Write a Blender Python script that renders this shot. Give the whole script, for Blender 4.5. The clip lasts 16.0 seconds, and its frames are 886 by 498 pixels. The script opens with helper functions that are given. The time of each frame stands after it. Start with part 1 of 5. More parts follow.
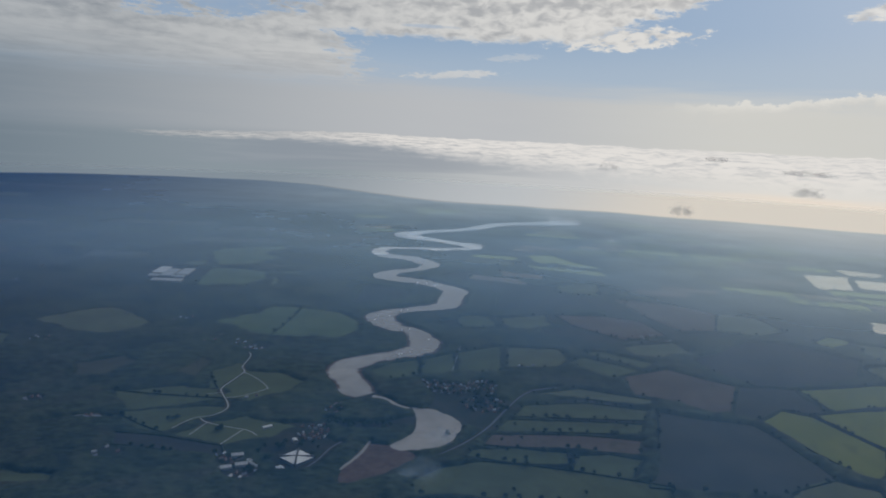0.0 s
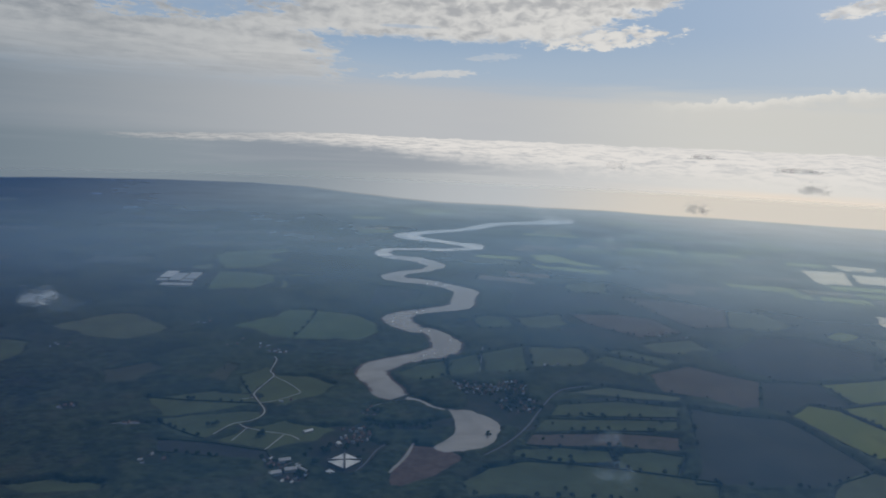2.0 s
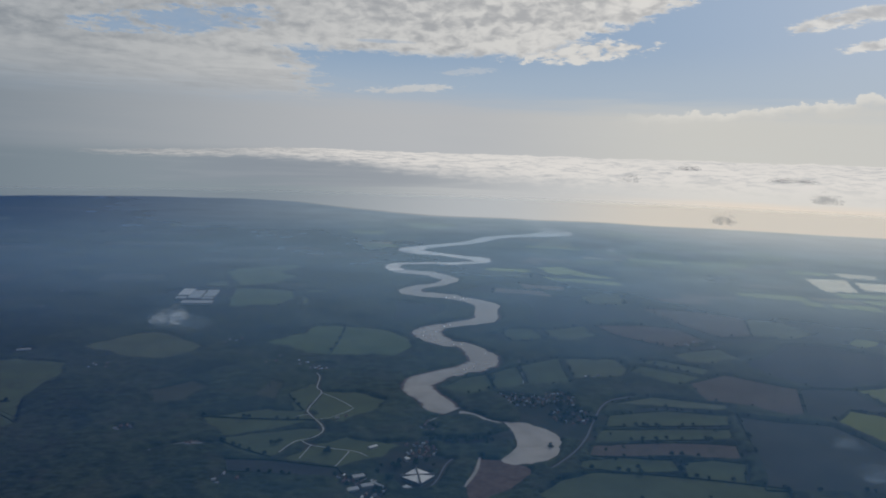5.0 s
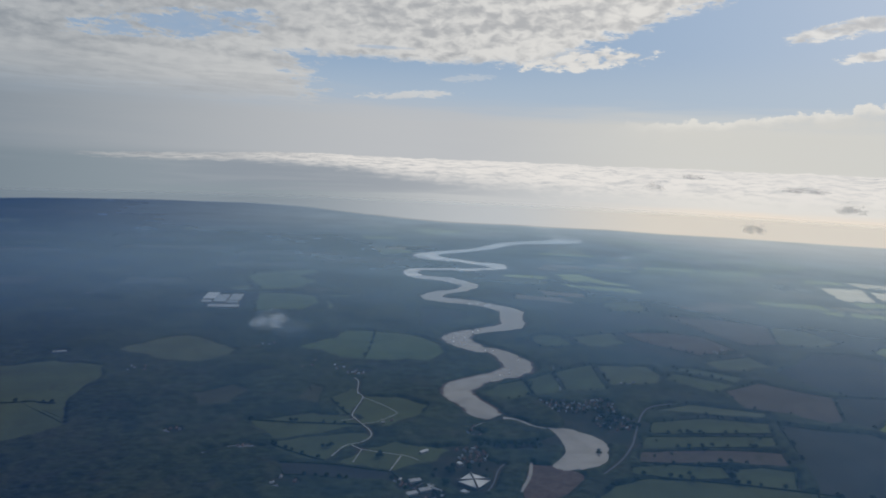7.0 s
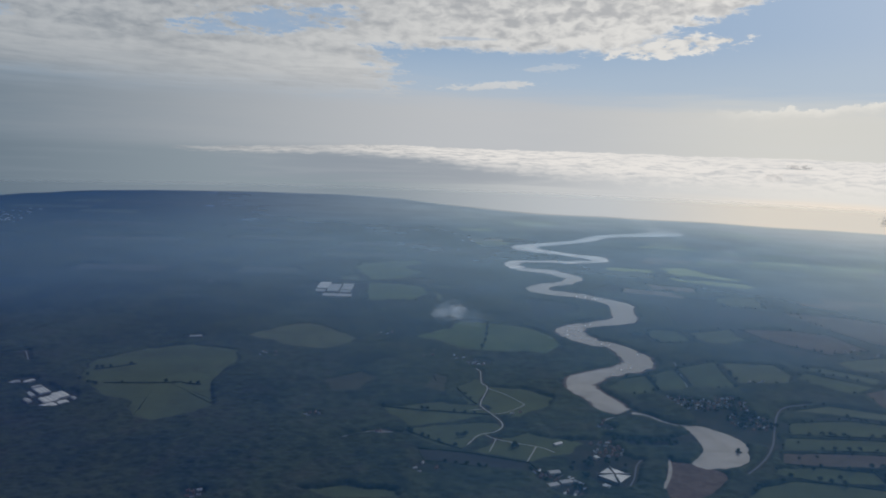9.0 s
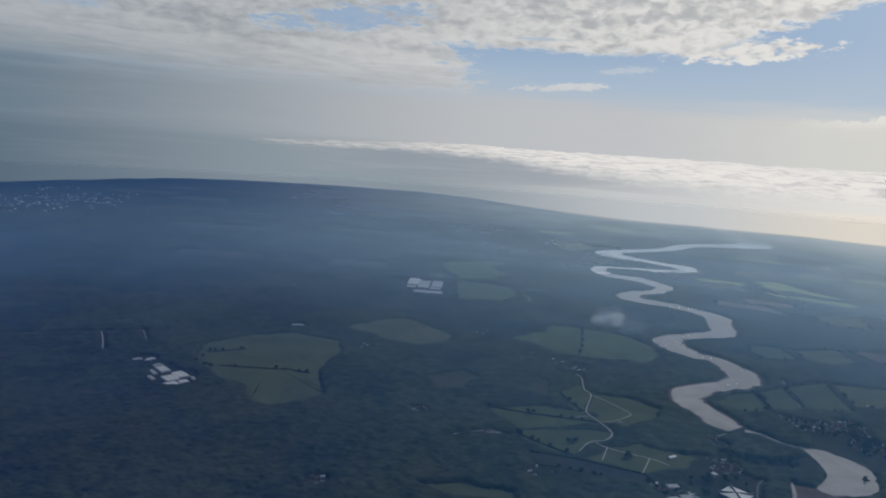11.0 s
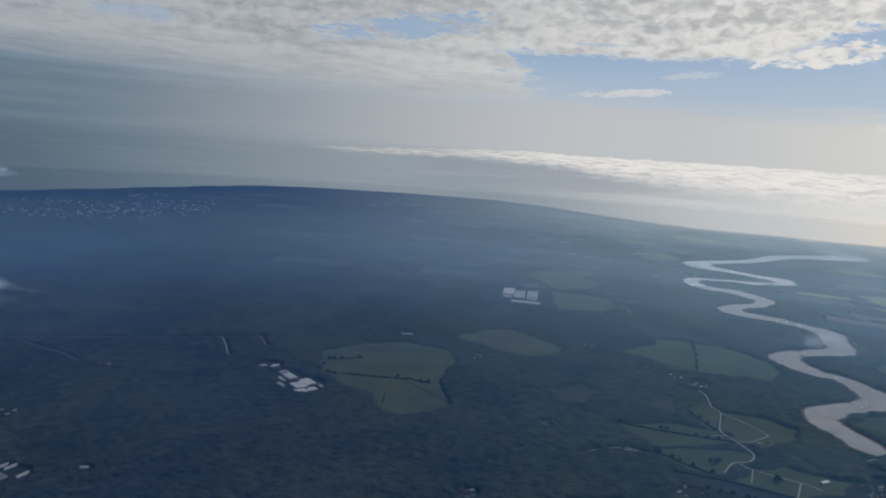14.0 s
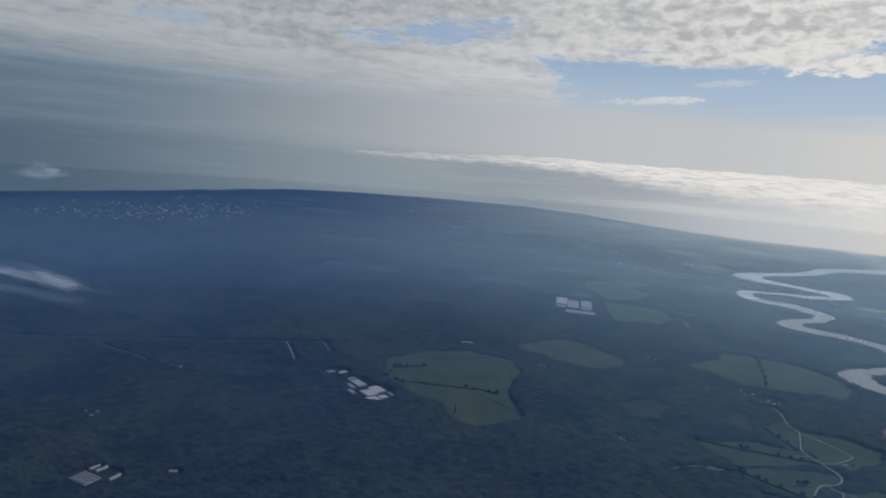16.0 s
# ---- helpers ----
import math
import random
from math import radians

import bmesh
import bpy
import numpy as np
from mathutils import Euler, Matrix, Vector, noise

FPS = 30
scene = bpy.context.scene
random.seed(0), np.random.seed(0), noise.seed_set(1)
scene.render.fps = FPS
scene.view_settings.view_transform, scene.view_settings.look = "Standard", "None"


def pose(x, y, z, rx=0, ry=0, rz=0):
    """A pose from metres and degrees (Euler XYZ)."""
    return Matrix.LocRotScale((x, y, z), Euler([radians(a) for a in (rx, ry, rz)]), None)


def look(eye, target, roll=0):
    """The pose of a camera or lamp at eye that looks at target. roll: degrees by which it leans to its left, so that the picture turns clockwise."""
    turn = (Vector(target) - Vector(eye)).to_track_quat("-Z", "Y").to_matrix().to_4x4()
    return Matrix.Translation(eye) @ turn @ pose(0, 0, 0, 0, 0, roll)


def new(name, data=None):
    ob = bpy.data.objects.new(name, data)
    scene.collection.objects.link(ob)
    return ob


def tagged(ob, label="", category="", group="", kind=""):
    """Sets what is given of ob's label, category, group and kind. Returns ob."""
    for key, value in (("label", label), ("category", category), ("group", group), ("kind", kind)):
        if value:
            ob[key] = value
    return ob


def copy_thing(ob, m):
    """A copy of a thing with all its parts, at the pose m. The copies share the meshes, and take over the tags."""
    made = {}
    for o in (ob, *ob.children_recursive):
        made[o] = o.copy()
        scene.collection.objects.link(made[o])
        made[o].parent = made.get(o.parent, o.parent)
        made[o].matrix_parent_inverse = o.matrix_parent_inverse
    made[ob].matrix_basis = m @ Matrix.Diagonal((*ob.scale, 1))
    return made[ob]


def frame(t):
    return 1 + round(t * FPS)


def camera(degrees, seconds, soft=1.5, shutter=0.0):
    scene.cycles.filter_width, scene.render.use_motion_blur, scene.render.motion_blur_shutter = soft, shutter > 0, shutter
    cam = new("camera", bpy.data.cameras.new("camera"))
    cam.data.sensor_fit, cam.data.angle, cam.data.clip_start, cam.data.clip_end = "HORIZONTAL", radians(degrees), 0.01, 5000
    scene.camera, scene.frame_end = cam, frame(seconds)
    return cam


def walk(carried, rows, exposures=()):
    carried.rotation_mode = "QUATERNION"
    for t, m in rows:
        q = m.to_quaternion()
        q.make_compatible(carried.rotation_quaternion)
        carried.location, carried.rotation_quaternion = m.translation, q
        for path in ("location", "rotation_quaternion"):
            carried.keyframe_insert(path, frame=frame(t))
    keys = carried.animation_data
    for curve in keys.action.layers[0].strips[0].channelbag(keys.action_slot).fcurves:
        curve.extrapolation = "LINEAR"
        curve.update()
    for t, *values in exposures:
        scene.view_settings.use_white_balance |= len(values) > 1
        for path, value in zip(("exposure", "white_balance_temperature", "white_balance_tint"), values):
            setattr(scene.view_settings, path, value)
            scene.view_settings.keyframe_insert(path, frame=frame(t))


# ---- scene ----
# A small aircraft flies past a winding tidal river on a hazy, backlit day. Metres; +y is towards the sea.
from math import sin, cos, tan, pi

cam = camera(64.7, 16.0, soft=1.9)
# seconds, x, y, z, yaw (to the left), pitch, roll
PATH = [
    (0, 0.94, 2.93, 263.91, 0.52, -8.48, 3.00),
    (0.5, -12.39, 2.40, 263.85, -0.09, -8.51, 2.90),
    (1, -25.66, 1.89, 263.76, -0.49, -8.48, 2.80),
    (1.5, -38.79, 1.40, 263.65, -0.81, -8.45, 2.70),
    (2, -51.75, 0.91, 263.52, -1.01, -8.42, 2.50),
    (2.5, -64.55, 0.40, 263.38, -1.39, -8.28, 2.10),
    (3, -77.20, -0.12, 263.25, -1.82, -8.22, 1.80),
    (3.5, -89.81, -0.69, 263.11, -2.05, -8.05, 1.60),
    (4, -102.42, -1.28, 262.94, -2.28, -7.82, 1.50),
    (6.5, -165.59, -4.30, 261.04, -3.26, -6.72, 2.50),
    (7, -178.12, -5.13, 260.89, -2.91, -6.75, 2.50),
    (7.5, -190.60, -6.19, 260.76, -2.54, -6.98, 2.50),
    (8, -203.13, -7.43, 260.64, -2.20, -7.27, 2.40),
    (8.5, -215.70, -8.80, 260.50, 0.40, -7.53, 2.10),
    (9, -228.27, -10.27, 260.36, 3.73, -7.70, 2.10),
    (9.5, -240.71, -11.80, 260.20, 6.06, -7.82, 2.70),
    (12, -302.06, -19.72, 258.36, 9.80, -8.08, 4.40),
    (12.5, -314.30, -21.49, 258.22, 10.27, -8.10, 4.40),
    (13, -326.50, -23.41, 258.14, 10.98, -8.11, 4.20),
    (13.5, -338.68, -25.41, 258.09, 12.18, -7.96, 4.00),
    (14, -350.85, -27.46, 258.04, 13.84, -7.79, 4.00),
    (14.5, -363.01, -29.53, 258.02, 14.85, -7.79, 4.10),
    (15, -375.12, -31.55, 258.02, 15.66, -7.79, 4.30),
    (15.5, -387.20, -33.50, 258.02, 16.05, -7.70, 4.60),
    (16, -399.28, -35.44, 258.03, 16.16, -7.53, 4.70),
]


def aim(x, y, z, yaw, pitch, roll):
    a, b = radians(yaw), radians(pitch)
    return look((x, y, z), (x - sin(a) * cos(b), y + cos(a) * cos(b), z + sin(b)), roll)


walk(cam, [(t, aim(*p)) for t, *p in PATH], [(0, -0.05), (3, -0.09), (4, -0.13), (6.5, -0.14), (7.0, -0.01), (8, -0.02), (9.5, 0.03), (12, 0.04), (16, 0.05)])

# ---- node helpers ----


class Nodes:
    """Short calls for building a node tree."""

    def __init__(self, tree):
        self.t = tree
        tree.nodes.clear()

    def add(self, kind):
        return self.t.nodes.new(kind)

    def put(self, socket, v):
        if isinstance(v, bpy.types.NodeSocket):
            self.t.links.new(v, socket)
        elif v is not None:
            if socket.type == "RGBA" and len(v) == 3:
                v = (*v, 1.0)
            socket.default_value = v

    def math(self, op, a, b=None, c=None, clamp=False):
        n = self.add("ShaderNodeMath")
        n.operation, n.use_clamp = op, clamp
        for s, v in zip(n.inputs, (a, b, c)):
            self.put(s, v)
        return n.outputs[0]

    def vec(self, op, a, b=None):
        n = self.add("ShaderNodeVectorMath")
        n.operation = op
        self.put(n.inputs[0], a), self.put(n.inputs[1], b)
        return n.outputs["Value"] if op in ("DOT_PRODUCT", "LENGTH", "DISTANCE") else n.outputs["Vector"]

    def xyz(self, v):
        n = self.add("ShaderNodeSeparateXYZ")
        self.put(n.inputs[0], v)
        return n.outputs

    def join(self, x, y, z):
        n = self.add("ShaderNodeCombineXYZ")
        for s, v in zip(n.inputs, (x, y, z)):
            self.put(s, v)
        return n.outputs[0]

    def step(self, v, a, b, to0=0.0, to1=1.0):
        n = self.add("ShaderNodeMapRange")
        n.interpolation_type = "SMOOTHSTEP"
        for s, x in zip(n.inputs[:5], (v, a, b, to0, to1)):
            self.put(s, x)
        return n.outputs[0]

    def noise(self, p, scale, detail=4.0, rough=0.55, warp=0.0):
        n = self.add("ShaderNodeTexNoise")
        self.put(n.inputs["Vector"], p)
        for k, v in (("Scale", scale), ("Detail", detail), ("Roughness", rough), ("Distortion", warp)):
            n.inputs[k].default_value = v
        return n.outputs["Fac"]

    def cells(self, p, scale, out="Distance", feature="F1"):
        n = self.add("ShaderNodeTexVoronoi")
        n.feature = feature
        self.put(n.inputs["Vector"], p)
        n.inputs["Scale"].default_value = scale
        return n.outputs[out]

    def mix(self, f, a, b):
        n = self.add("ShaderNodeMix")
        n.data_type = "RGBA"
        self.put(n.inputs[0], f), self.put(n.inputs[6], a), self.put(n.inputs[7], b)
        return n.outputs[2]

    def bump(self, h, strength, distance):
        n = self.add("ShaderNodeBump")
        n.inputs["Strength"].default_value, n.inputs["Distance"].default_value = strength, distance
        self.put(n.inputs["Height"], h)
        return n.outputs[0]

    def where(self):
        return self.add("ShaderNodeNewGeometry").outputs["Position"]

    def attribute(self, name):
        n = self.add("ShaderNodeAttribute")
        n.attribute_name = name
        return n.outputs["Fac"]

    def local(self):
        return self.add("ShaderNodeTexCoord").outputs["Object"]

    def chance(self):
        return self.add("ShaderNodeObjectInfo").outputs["Random"]

    def island(self):
        return self.add("ShaderNodeNewGeometry").outputs["Random Per Island"]

    def principled(self, colour, rough=0.9, metal=0.0, normal=None, spec=0.3):
        n = self.add("ShaderNodeBsdfPrincipled")
        self.put(n.inputs["Base Color"], colour), self.put(n.inputs["Roughness"], rough)
        self.put(n.inputs["Metallic"], metal), self.put(n.inputs["Specular IOR Level"], spec)
        if normal is not None:
            self.put(n.inputs["Normal"], normal)
        return n.outputs[0]

    def shade(self, a, f, b):
        n = self.add("ShaderNodeMixShader")
        self.put(n.inputs[0], f), self.put(n.inputs[1], a), self.put(n.inputs[2], b)
        return n.outputs[0]

    def simple(self, kind, colour, **values):
        n = self.add(kind)
        self.put(n.inputs["Color"], colour)
        for k, v in values.items():
            n.inputs[k].default_value = v
        return n.outputs[0]

    def out(self, shader):
        self.put(self.add("ShaderNodeOutputMaterial").inputs["Surface"], shader)


def material(name, draw):
    m = bpy.data.materials.new(name)
    m.use_nodes = True
    n = Nodes(m.node_tree)
    n.out(draw(n))
    return m


# ---- sky, sun ----
SUN_AZ, SUN_EL = radians(48), radians(33)  # azimuth to the right of +y
SUN_WAY = Vector((sin(SUN_AZ) * cos(SUN_EL), cos(SUN_AZ) * cos(SUN_EL), sin(SUN_EL)))
scene.cycles.transparent_max_bounces = 24

world = bpy.data.worlds.new("sky")
scene.world = world
world.use_nodes = True
w = Nodes(world.node_tree)
sky = w.add("ShaderNodeTexSky")
sky.sky_type, sky.sun_disc, sky.sun_elevation, sky.sun_rotation, sky.dust_density = "NISHITA", False, SUN_EL, SUN_AZ, 2.5
way = w.add("ShaderNodeTexCoord").outputs["Generated"]
wx, wy, wz = w.xyz(way)
az = w.math("ARCTAN2", wx, wy)
sunward = w.step(az, radians(-50), radians(34))
clear = w.vec("MULTIPLY", sky.outputs[0], (0.075, 0.075, 0.075))
clear = w.mix(0.80, clear, (0.26, 0.39, 0.58))
clear = w.mix(w.math("MULTIPLY", w.step(wz, 0.165, 0.090), 0.50), clear, (0.47, 0.55, 0.63))
# a high sheet of cloud, laid out on a level plane overhead: u to the right, v ahead, in heights of the sheet
deg = w.math("MULTIPLY", az, 180 / pi)
safe = w.math("MAXIMUM", wz, 0.03)
u, v = w.math("DIVIDE", wx, safe), w.math("DIVIDE", wy, safe)
plane = w.join(u, v, 0.0)
wide = w.math("SUBTRACT", w.noise(plane, 0.55, 4.0, 0.55, 0.5), 0.5)
mottle = w.math("SUBTRACT", w.noise(w.join(u, w.math("MULTIPLY", v, 0.75), 2.0), 2.1, 5.0, 0.58, 0.5), 0.5)
fray = w.math("SUBTRACT", w.noise(w.join(u, w.math("MULTIPLY", v, 0.35), 5.0), 3.4, 6.0, 0.66, 0.3), 0.5)
torn = w.math("SUBTRACT", w.noise(w.join(w.math("MULTIPLY", az, 15.0), w.math("MULTIPLY", wz, 52.0), 5.0), 3.0, 7.0, 0.70, 0.6), 0.5)
dapple = w.math("SUBTRACT", w.noise(w.join(w.math("MULTIPLY_ADD", wz, 20.0, w.math("MULTIPLY", az, 44.0)), w.math("MULTIPLY_ADD", az, -10.0, w.math("MULTIPLY", wz, 92.0)), 3.0), 1.0, 3.5, 0.52, 0.35), 0.5)


def near_sum(*terms):
    """Adds noise terms: (noise, weight), ..."""
    total = None
    for node, weight in terms:
        each = w.math("MULTIPLY", node, weight)
        total = each if total is None else w.math("ADD", total, each)
    return total


def patch(deg0, high0, wide_deg, tall, lean, *ragged):
    """A torn oval scrap of cloud round an azimuth (degrees) and a height; 0 outside, 1 in its heart."""
    a = w.math("DIVIDE", w.math("SUBTRACT", deg, deg0), wide_deg)
    b = w.math("DIVIDE", w.math("SUBTRACT", w.math("SUBTRACT", wz, high0), w.math("MULTIPLY", w.math("SUBTRACT", deg, deg0), lean)), tall)
    r = w.math("ADD", w.math("MULTIPLY", a, a), w.math("MULTIPLY", b, b))
    return w.step(w.math("ADD", r, near_sum(*ragged)), 1.25, 0.25)


over = w.step(w.math("ADD", wz, near_sum((fray, 0.022), (mottle, 0.014), (torn, 0.020))), 0.1375, 0.1495)
right_end = w.step(w.math("ADD", w.math("SUBTRACT", wz, w.math("MULTIPLY_ADD", w.math("SUBTRACT", deg, 11.0), 0.0056, 0.154)), near_sum((fray, 0.030), (dapple, 0.030), (torn, 0.045))), -0.007, 0.009)
main = w.math("MULTIPLY", over, right_end)
lobe = patch(13.0, 0.1505, 5.0, 0.0135, 0.0010, (dapple, 5.0), (torn, 4.6))
main = w.math("MAXIMUM", main, lobe)
left_edge = w.math("ADD", w.math("MULTIPLY_ADD", w.math("SUBTRACT", wz, 0.10), -28.0, -7.4), near_sum((fray, 7.0), (mottle, 5.0), (torn, 7.0)))
west = w.math("MULTIPLY", w.step(w.math("SUBTRACT", deg, left_edge), 0.8, -2.2), w.step(w.math("ADD", wz, near_sum((mottle, 0.03), (wide, 0.03))), 0.060, 0.100))
keep = w.math("MAXIMUM", main, west)
scraps = w.math("MAXIMUM", patch(32.0, 0.184, 4.4, 0.011, 0.0024, (fray, 1.5), (torn, 4.5)), patch(33.6, 0.152, 2.8, 0.007, 0.0020, (torn, 5.5)))
wisp = w.math("MULTIPLY", patch(4.4, 0.1225, 2.2, 0.0055, 0.001, (torn, 7.5)), 0.42)
streak = w.math("MULTIPLY", patch(-0.4, 0.0970, 3.9, 0.0062, 0.0012, (fray, 1.5), (torn, 5.5)), 0.75)
keep = w.math("MAXIMUM", w.math("MAXIMUM", keep, w.math("MULTIPLY", scraps, 0.9)), w.math("MAXIMUM", wisp, streak))
# rents with blue sky showing through
rent = w.math("MAXIMUM", patch(-18.0, 0.168, 6.6, 0.017, 0.0018, (mottle, 3.2), (fray, 4.0), (torn, 4.8)), w.math("MULTIPLY", patch(-38.0, 0.150, 3.0, 0.010, 0.0, (mottle, 2.6), (torn, 4.6)), 0.6))
rent = w.math("MAXIMUM", rent, w.math("MULTIPLY", patch(-2.2, 0.158, 2.4, 0.0030, 0.0, (fray, 3.0)), 0.75))
keep = w.math("MULTIPLY", keep, w.math("MULTIPLY_ADD", rent, -0.68, 1.0))
clotted = w.step(deg, -12.0, 4.0)
cover = w.math("MULTIPLY", keep, w.step(near_sum((wide, 0.7), (mottle, 0.5), (torn, 0.7), (dapple, 0.5), (keep, 1.0)), 0.05, 0.60, 0.25, 1.0))
shade = near_sum((wide, 1.25), (mottle, 0.75), (fray, 0.30), (torn, 0.25))
shade = w.math("ADD", shade, w.math("MULTIPLY", dapple, w.step(wz, 0.105, 0.155, 0.25, 1.15)))
shade = w.math("ADD", shade, w.math("MULTIPLY", w.math("ADD", dapple, w.math("MULTIPLY", mottle, -0.25)), w.math("MULTIPLY", clotted, 0.95)))
deep_in = w.math("MULTIPLY", w.step(wz, 0.150, 0.21), 0.15)
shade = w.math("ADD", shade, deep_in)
pale = w.mix(sunward, (0.38, 0.41, 0.44), (0.80, 0.78, 0.745))
grey = w.mix(sunward, (0.225, 0.26, 0.30), (0.50, 0.50, 0.505))
sheet = w.mix(w.step(shade, -0.26, 0.58), pale, grey)
# thin cloud edges glow towards the sun
sheet = w.mix(w.math("MULTIPLY", w.step(cover, 0.95, 0.40), w.math("MULTIPLY", sunward, 0.55)), sheet, (0.76, 0.74, 0.70))
colour = w.mix(cover, clear, sheet)
# pale haze low down, brighter towards the sun
veil = w.mix(w.step(deg, -52.0, 2.0), (0.104, 0.162, 0.220), (0.500, 0.515, 0.535))
veil = w.mix(w.step(deg, 2.0, 24.0), veil, (0.635, 0.630, 0.595))
streaks = w.noise(w.join(w.math("MULTIPLY", az, 2.4), w.math("MULTIPLY", wz, 34.0), 0.0), 2.2, 5.0, 0.55)
veil = w.mix(w.math("MULTIPLY", w.step(streaks, 0.36, 0.70), 0.16), veil, w.mix(sunward, (0.30, 0.33, 0.36), (0.66, 0.66, 0.65)))
veil_top = w.step(deg, -30.0, 18.0, 0.128, 0.098)
veil_f = w.step(w.math("MULTIPLY_ADD", w.math("SUBTRACT", streaks, 0.5), 0.035, wz), veil_top, 0.058)
colour = w.mix(veil_f, colour, veil)
# a far line of heaped cloud towards the sun
heaps = w.noise(w.join(w.math("MULTIPLY", az, 30.0), w.math("MULTIPLY", wz, 46.0), 3.0), 1.5, 5.0, 0.62)
towers = w.noise(w.join(w.math("MULTIPLY", az, 15.0), 2.0, 6.0), 1.3, 3.0, 0.5)
heap_top = w.math("ADD", w.math("MULTIPLY_ADD", w.math("SUBTRACT", deg, 19.0), 0.0017, 0.069), near_sum((w.math("SUBTRACT", heaps, 0.5), 0.034), (w.math("SUBTRACT", towers, 0.5), 0.034), (torn, 0.012)))
heap_in = w.math("SUBTRACT", heap_top, wz)
heap_f = w.math("MULTIPLY", w.step(heap_in, 0.0, 0.0035), w.step(heap_in, 0.030, 0.006))
heap_f = w.math("MULTIPLY", heap_f, w.step(deg, 15.0, 23.0))
heap_c = w.mix(w.step(w.math("ADD", heap_in, w.math("MULTIPLY", w.math("SUBTRACT", heaps, 0.5), -0.03)), 0.001, 0.015), (0.78, 0.755, 0.70), (0.645, 0.635, 0.60))
colour = w.mix(w.math("MULTIPLY", heap_f, 0.85), colour, heap_c)
# below the horizon the backdrop paints milky distance over sea, warm glitter, bank shade
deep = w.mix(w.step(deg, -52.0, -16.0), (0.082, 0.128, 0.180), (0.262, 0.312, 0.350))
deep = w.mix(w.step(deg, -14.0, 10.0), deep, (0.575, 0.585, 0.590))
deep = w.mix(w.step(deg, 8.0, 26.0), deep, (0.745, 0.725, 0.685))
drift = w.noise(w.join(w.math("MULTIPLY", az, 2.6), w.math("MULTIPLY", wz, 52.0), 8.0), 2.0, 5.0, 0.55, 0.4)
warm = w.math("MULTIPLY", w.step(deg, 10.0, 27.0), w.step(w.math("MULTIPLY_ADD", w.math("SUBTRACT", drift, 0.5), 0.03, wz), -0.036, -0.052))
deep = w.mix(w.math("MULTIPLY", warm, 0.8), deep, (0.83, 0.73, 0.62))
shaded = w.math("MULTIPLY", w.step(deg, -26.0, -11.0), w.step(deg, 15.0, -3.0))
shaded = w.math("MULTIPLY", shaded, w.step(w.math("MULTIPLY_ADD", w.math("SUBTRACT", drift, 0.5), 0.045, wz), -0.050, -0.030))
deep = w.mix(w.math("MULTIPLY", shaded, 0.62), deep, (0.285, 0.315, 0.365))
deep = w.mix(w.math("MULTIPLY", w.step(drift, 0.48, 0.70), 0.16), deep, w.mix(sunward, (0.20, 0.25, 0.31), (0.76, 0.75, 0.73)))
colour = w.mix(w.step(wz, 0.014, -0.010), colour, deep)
# the low bank of billowed cloud on the horizon, seen just from above: finer towards its far rim
ridge = w.noise(w.join(w.math("MULTIPLY", az, 20.0), 4.0, 7.0), 1.9, 5.0, 0.6)
bank_top = w.math("ADD", w.math("MULTIPLY_ADD", w.math("SUBTRACT", ridge, 0.5), 0.0075, 0.0105), w.step(deg, -8.0, -24.0, 0.0, -0.010))
below = w.math("SUBTRACT", bank_top, wz)
depth = w.math("LOGARITHM", w.math("MAXIMUM", w.math("ADD", below, 0.005), 0.001), 2.718)
billow = w.noise(w.join(w.math("MULTIPLY", az, 12.0), w.math("MULTIPLY", depth, 2.6), 1.0), 2.6, 6.0, 0.60, 0.5)
lumps = w.noise(w.join(w.math("MULTIPLY", az, 26.0), w.math("MULTIPLY", depth, 4.2), 4.0), 2.4, 4.0, 0.58, 0.3)
reach = w.math("ADD", w.step(deg, -16.0, 14.0, 0.013, 0.052), w.math("MULTIPLY", w.math("SUBTRACT", billow, 0.5), 0.030))
bank_f = w.math("MULTIPLY", w.step(below, 0.0, 0.0012), w.step(w.math("DIVIDE", below, reach), 1.0, 0.35))
bank_f = w.math("MULTIPLY", bank_f, w.math("ADD", w.step(deg, -21.0, -9.0), w.math("MULTIPLY", patch(-19.0, -0.003, 5.5, 0.007, 0.0, (w.math("SUBTRACT", lumps, 0.5), 4.0)), 0.75), clamp=True))
lit = w.mix(w.step(deg, -22.0, 0.0), (0.54, 0.54, 0.535), (0.80, 0.77, 0.735))
dim = w.mix(w.step(deg, -22.0, 6.0), (0.29, 0.31, 0.34), (0.62, 0.615, 0.61))
bank_c = w.mix(w.step(near_sum((billow, 0.55), (lumps, 0.55)), 0.44, 0.60), dim, lit)
bank_c = w.mix(w.math("MULTIPLY", w.step(lumps, 0.40, 0.30), w.math("MULTIPLY", w.step(billow, 0.52, 0.44), 0.6)), bank_c, (0.40, 0.41, 0.44))
colour = w.mix(w.math("MULTIPLY", bank_f, 0.94), colour, bank_c)
back = w.add("ShaderNodeBackground")
w.put(back.inputs["Color"], colour)
w.put(w.add("ShaderNodeOutputWorld").inputs["Surface"], back.outputs[0])

sun = new("sun", bpy.data.lights.new("sun", "SUN"))
sun.data.energy, sun.data.angle, sun.data.color = 1.6, radians(10.0), (1.0, 0.96, 0.90)
sun.matrix_world = look((0, 0, 1500), Vector((0, 0, 1500)) - SUN_WAY)

# ---- materials ----
RED_SOIL, DARK_SOIL = (0.062, 0.048, 0.044), (0.022, 0.026, 0.027)


